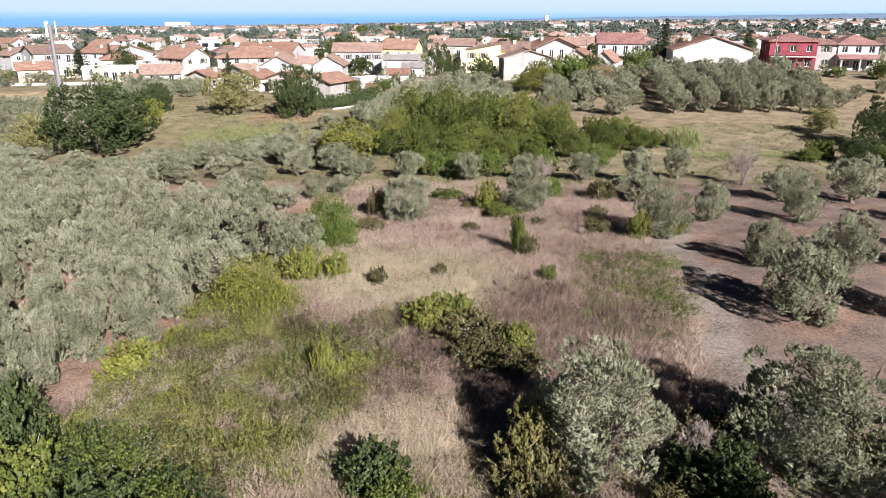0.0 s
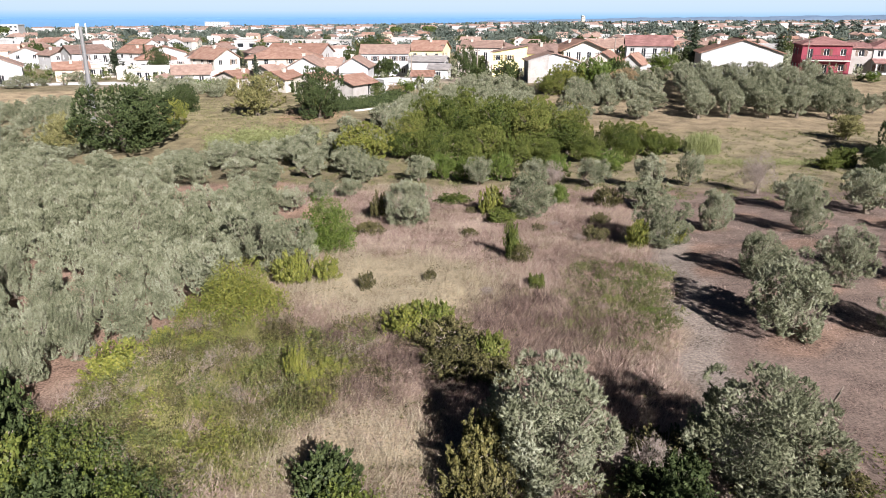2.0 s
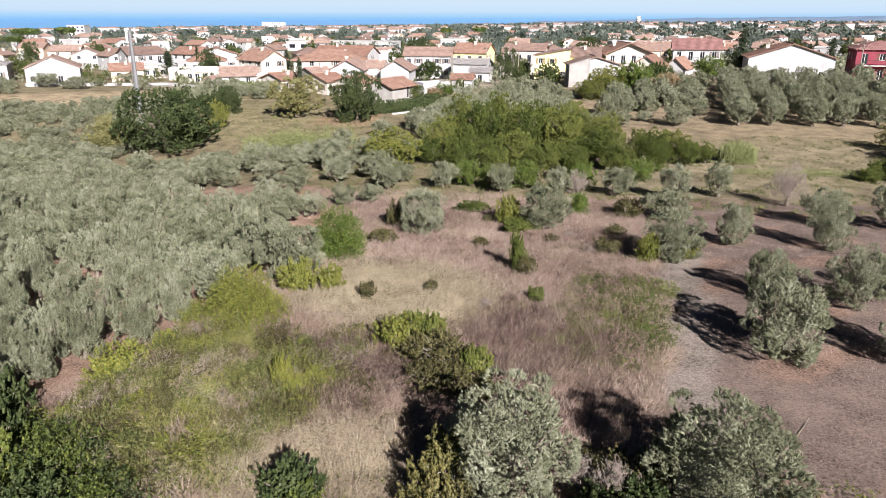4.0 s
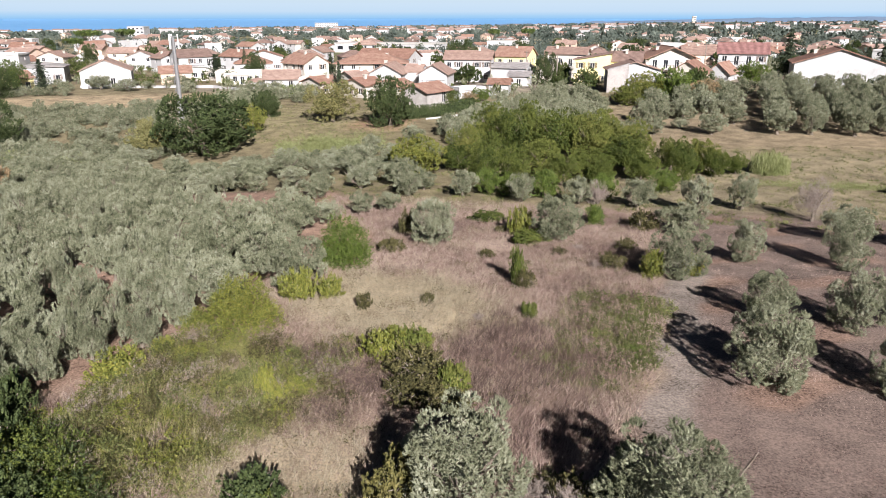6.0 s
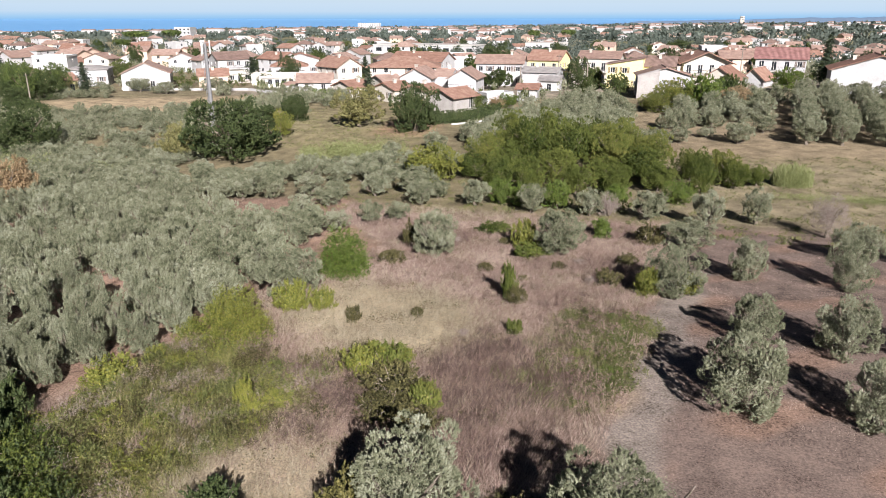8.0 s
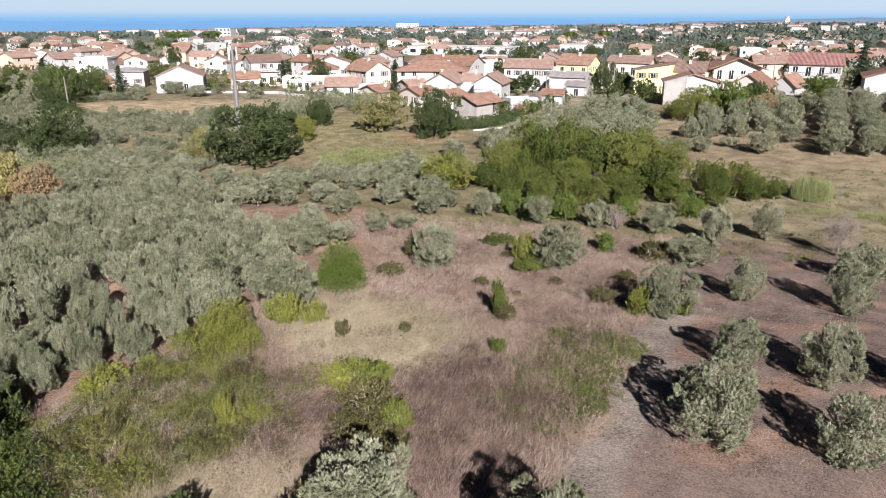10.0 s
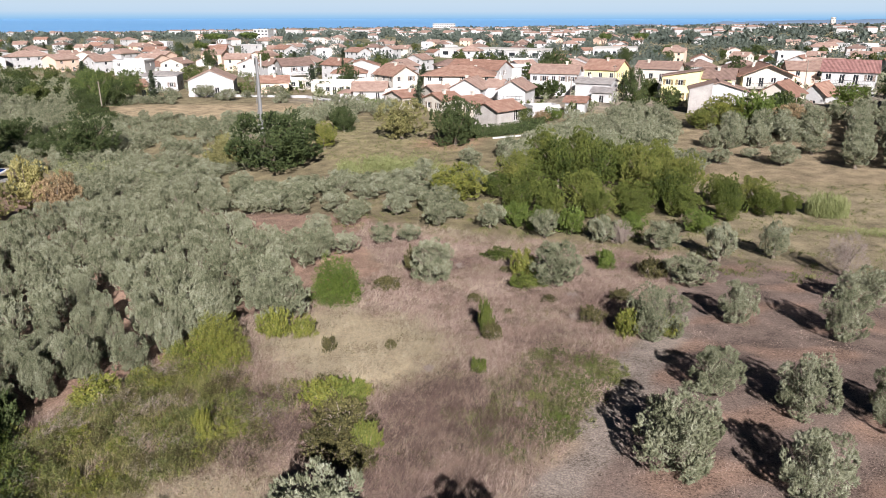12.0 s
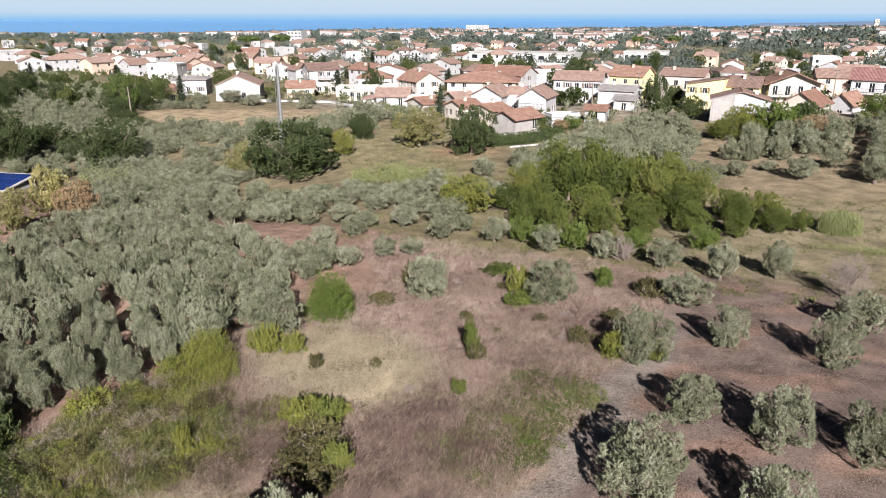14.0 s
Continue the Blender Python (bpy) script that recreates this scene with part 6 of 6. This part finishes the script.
def low_wall(pts, h, t, label):
    bm = bmesh.new()
    for a, b in zip(pts, pts[1:]):
        d = Vector((b[0] - a[0], b[1] - a[1])).normalized() * t / 2
        za, zb = float(ground_z(*a)), float(ground_z(*b))
        v = [bm.verts.new(c) for c in ((a[0] - d.y, a[1] + d.x, za - 0.4), (a[0] + d.y, a[1] - d.x, za - 0.4), (b[0] + d.y, b[1] - d.x, zb - 0.4), (b[0] - d.y, b[1] + d.x, zb - 0.4), (a[0] - d.y, a[1] + d.x, za + h), (a[0] + d.y, a[1] - d.x, za + h), (b[0] + d.y, b[1] - d.x, zb + h), (b[0] - d.y, b[1] + d.x, zb + h))]
        for f in ((3, 2, 1, 0), (4, 5, 6, 7), (0, 1, 5, 4), (1, 2, 6, 5), (2, 3, 7, 6), (3, 0, 4, 7)):
            bm.faces.new([v[i] for i in f])
    me = bpy.data.meshes.new("garden_wall")
    bm.to_mesh(me)
    bm.free()
    me.materials.append(PLASTER["white"])
    tagged(new("garden_wall", me), label, "wall", kind="structure")


low_wall([(-18.6, 118.8), (-14.6, 121.8), (-12.4, 124.4)], 0.25, 0.2, "low pale wall below a hedge")
low_wall([(-18.4, 150), (-13.2, 149.4)], 1.3, 0.2, "white garden wall")
low_wall([(-113, 154), (-97, 158), (-82, 162), (-73, 157), (-60, 154)], 0.6, 0.25, "low pale wall along a lane")


def solar_shed(x, y, yaw):
    root = thing("solar_shed", pose(x, y, float(ground_z(x, y)) - 2.0, 0, 0, yaw), "low white shed with blue solar panels on its roof", "shed")
    bm = bmesh.new()
    box(bm, -4.5, 4.5, -3, 3, -0.5, 2.2)
    part("wall", bm, PLASTER["white"], root)
    bm = bmesh.new()
    v = [bm.verts.new(c) for c in ((-4.8, -3.3, 2.25), (4.8, -3.3, 2.25), (4.8, 3.3, 3.3), (-4.8, 3.3, 3.3))]
    g = bmesh.ops.extrude_face_region(bm, geom=[bm.faces.new(v)])
    bmesh.ops.translate(bm, vec=(0, 0, 0.15), verts=[e for e in g["geom"] if isinstance(e, bmesh.types.BMVert)])
    part("roof", bm, CONCRETE, root)
    for i in range(6):
        for j in range(3):
            part("solar_panel", shared("solar_panel", lambda bm: box(bm, -0.7, 0.7, -0.95, 0.95, 0, 0.05), PANEL), None, root, "", pose(-3.7 + i * 1.48, -2.0 + j * 2.0, 2.63 + j * 0.318, 9.04, 0, 0))


solar_shed(-80.6, 67.6, 12)


# ---- grass and weeds of the field ----
def blades(name, n, box_xy, accept, height, width, lean, mat, label, seed):
    """Grass: single pointed blades that lean together, past counting."""
    r = np.random.default_rng(seed)
    x, y = r.uniform(box_xy[0], box_xy[1], n * 4), box_xy[2] + (box_xy[3] - box_xy[2]) * r.uniform(0, 1, n * 4) ** 1.25
    keep = accept(x, y) * (0.45 + 0.55 * smooth_step(value_noise(x, y, 1.6, seed), -0.8, 0.5)) > r.uniform(0, 1, n * 4)
    x, y = x[keep][:n], y[keep][:n]
    n = len(x)
    h = height * r.uniform(0.5, 1.3, n) * (1 + 0.35 * value_noise(x, y, 2.3, seed + 1)) * (1 + 0.25 * value_noise(x, y, 7, seed + 2))
    a = 0.6 + 1.4 * value_noise(x, y, 5, seed + 3) + r.normal(size=n) * 1.3
    m = max(1, n // 6)
    root, turn = np.arange(n) % m, r.uniform(0, 6.28, n)
    x, y = x[root] + 0.13 * np.cos(turn), y[root] + 0.13 * np.sin(turn)
    a, h = a[root] + 0.9 * r.normal(size=n), h[root] * r.uniform(0.55, 1.25, n)
    P = np.stack([x, y, ground_z(x, y) - 0.03], 1)
    w = width * r.uniform(0.6, 1.4, n)
    f = r.uniform(0, 6.28, n)
    s = np.stack([np.cos(f), np.sin(f), np.zeros(n)], 1) * w[:, None] / 2
    tip = P + np.stack([np.cos(a) * lean * h, np.sin(a) * lean * h, h], 1)
    V = np.stack([P - s, P + s, tip], 1).reshape(-1, 3)
    tagged(new(name, np_mesh(name, V, np.arange(3 * n).reshape(n, 3), mat)), label, "grass", kind="stuff")


FIELD = (-17, 16, 8, 66)
blades("russet_grass", 300000, FIELD, lambda x, y: in_field(x, y) * (1 - straw_patch(x, y)) * (1 - 0.75 * green_patch(x, y)) * (1 - 0.5 * russet_patch(x, y)) * (1 - 0.8 * lime_patch(x, y)), 0.37, 0.0165, 0.75, RUSSET, "tall dry russet grass leaning with the wind", 51)
blades("straw_grass", 160000, FIELD, lambda x, y: in_field(x, y) * np.clip(straw_patch(x, y) + 0.12, 0, 1) * (1 - 0.6 * green_patch(x, y)) * (1 - 0.6 * lime_patch(x, y)), 0.36, 0.0135, 0.65, STRAW, "pale straw-coloured dry grass", 52)
blades("briar_grass", 60000, (-1, 13, 22, 37), lambda x, y: in_field(x, y) * russet_patch(x, y) * (1 - 0.8 * green_patch(x, y)), 0.38, 0.017, 0.8, BRIAR, "dark red-brown dead grass, flattened in swirls", 59)
blades("green_grass", 40000, (4, 14, 26, 42), lambda x, y: in_field(x, y) * green_patch(x, y), 0.3, 0.022, 0.6, GREEN_WEED, "green grass among the weeds", 57)
blades("lime_grass", 80000, (-15, 0, 14, 33), lambda x, y: in_field(x, y) * lime_patch(x, y), 0.26, 0.022, 0.6, LIME, "yellow-green grass beside the grove", 58)
blades("short_grass", 170000, (9, 48, 14, 66), lambda x, y: (1 - in_field(x, y)) * smooth_step(x - field_right(y), 0.2, 2.8) * 0.9, 0.1, 0.019, 0.6, RUSSET, "short dry grass on orchard soil", 53)
blades("grove_grass", 30000, (-60, -6, 12, 64), lambda x, y: (1 - in_field(x, y)) * 0.7, 0.16, 0.03, 0.6, STRAW, "thin dry grass under the olive grove", 54)
blades("turf_grass", 50000, (-20, 60, 60, 100), lambda x, y: smooth_step(value_noise(x, y, 5, 4), -0.4, 0.6), 0.22, 0.06, 0.5, GREEN_WEED, "short greenish grass on the turf", 55)
blades("meadow_grass", 14000, (-58, -20, 98, 132), lambda x, y: np.full(np.shape(x), 0.8), 0.22, 0.08, 0.5, GREEN_WEED, "short green meadow grass", 56)


def weeds(name, n, accept, box_xy, height, leaf, mat, label, seed):
    """A low cover of broad-leaved weeds."""
    r = np.random.default_rng(seed)
    x, y = r.uniform(box_xy[0], box_xy[1], n * 5), r.uniform(box_xy[2], box_xy[3], n * 5)
    keep = accept(x, y) * smooth_step(value_noise(x, y, 2.0, seed), -0.7, 0.6) > r.uniform(0, 1, n * 5)
    x, y = x[keep][:n], y[keep][:n]
    n = len(x)
    z = ground_z(x, y) + height * (0.5 + 0.5 * value_noise(x, y, 1.3, seed + 1)) * np.sqrt(r.uniform(0, 1, n)) + 0.04
    A = unit(r.normal(size=(n, 3)) + np.array([0, 0, 0.3]))
    B = unit(np.cross(A, r.normal(size=(n, 3))))
    s = leaf * r.uniform(0.6, 1.4, n)[:, None]
    V, F = leaf_quads(np.stack([x, y, z], 1), A, B, s, s * 0.5)
    tagged(new(name, np_mesh(name, V, F, mat)), label, "weeds", kind="stuff")


weeds("green_weeds", 15000, lambda x, y: in_field(x, y) * green_patch(x, y), (4, 14, 26, 42), 0.45, 0.075, GREEN_WEED, "low green weeds among the dry grass", 61)
weeds("lime_weeds", 30000, lambda x, y: in_field(x, y) * lime_patch(x, y), (-15, 0, 14, 33), 0.35, 0.07, LIME, "low yellow-green weeds beside the grove", 64)
weeds("dry_weeds", 60000, lambda x, y: in_field(x, y) * 0.5 * smooth_step(value_noise(x, y, 4, 77), 0.15, 0.6), FIELD, 0.55, 0.08, BRAMBLE, "brownish dry weeds in the field", 62)
weeds("edge_weeds", 26000, lambda x, y: zone(y - (16 + 0.15 * np.abs(x)), -8, 1.5, 1.2), (-18, 16, 7, 20), 0.7, 0.09, WOOD_LEAF, "rank green weeds at the field's near edge", 63)
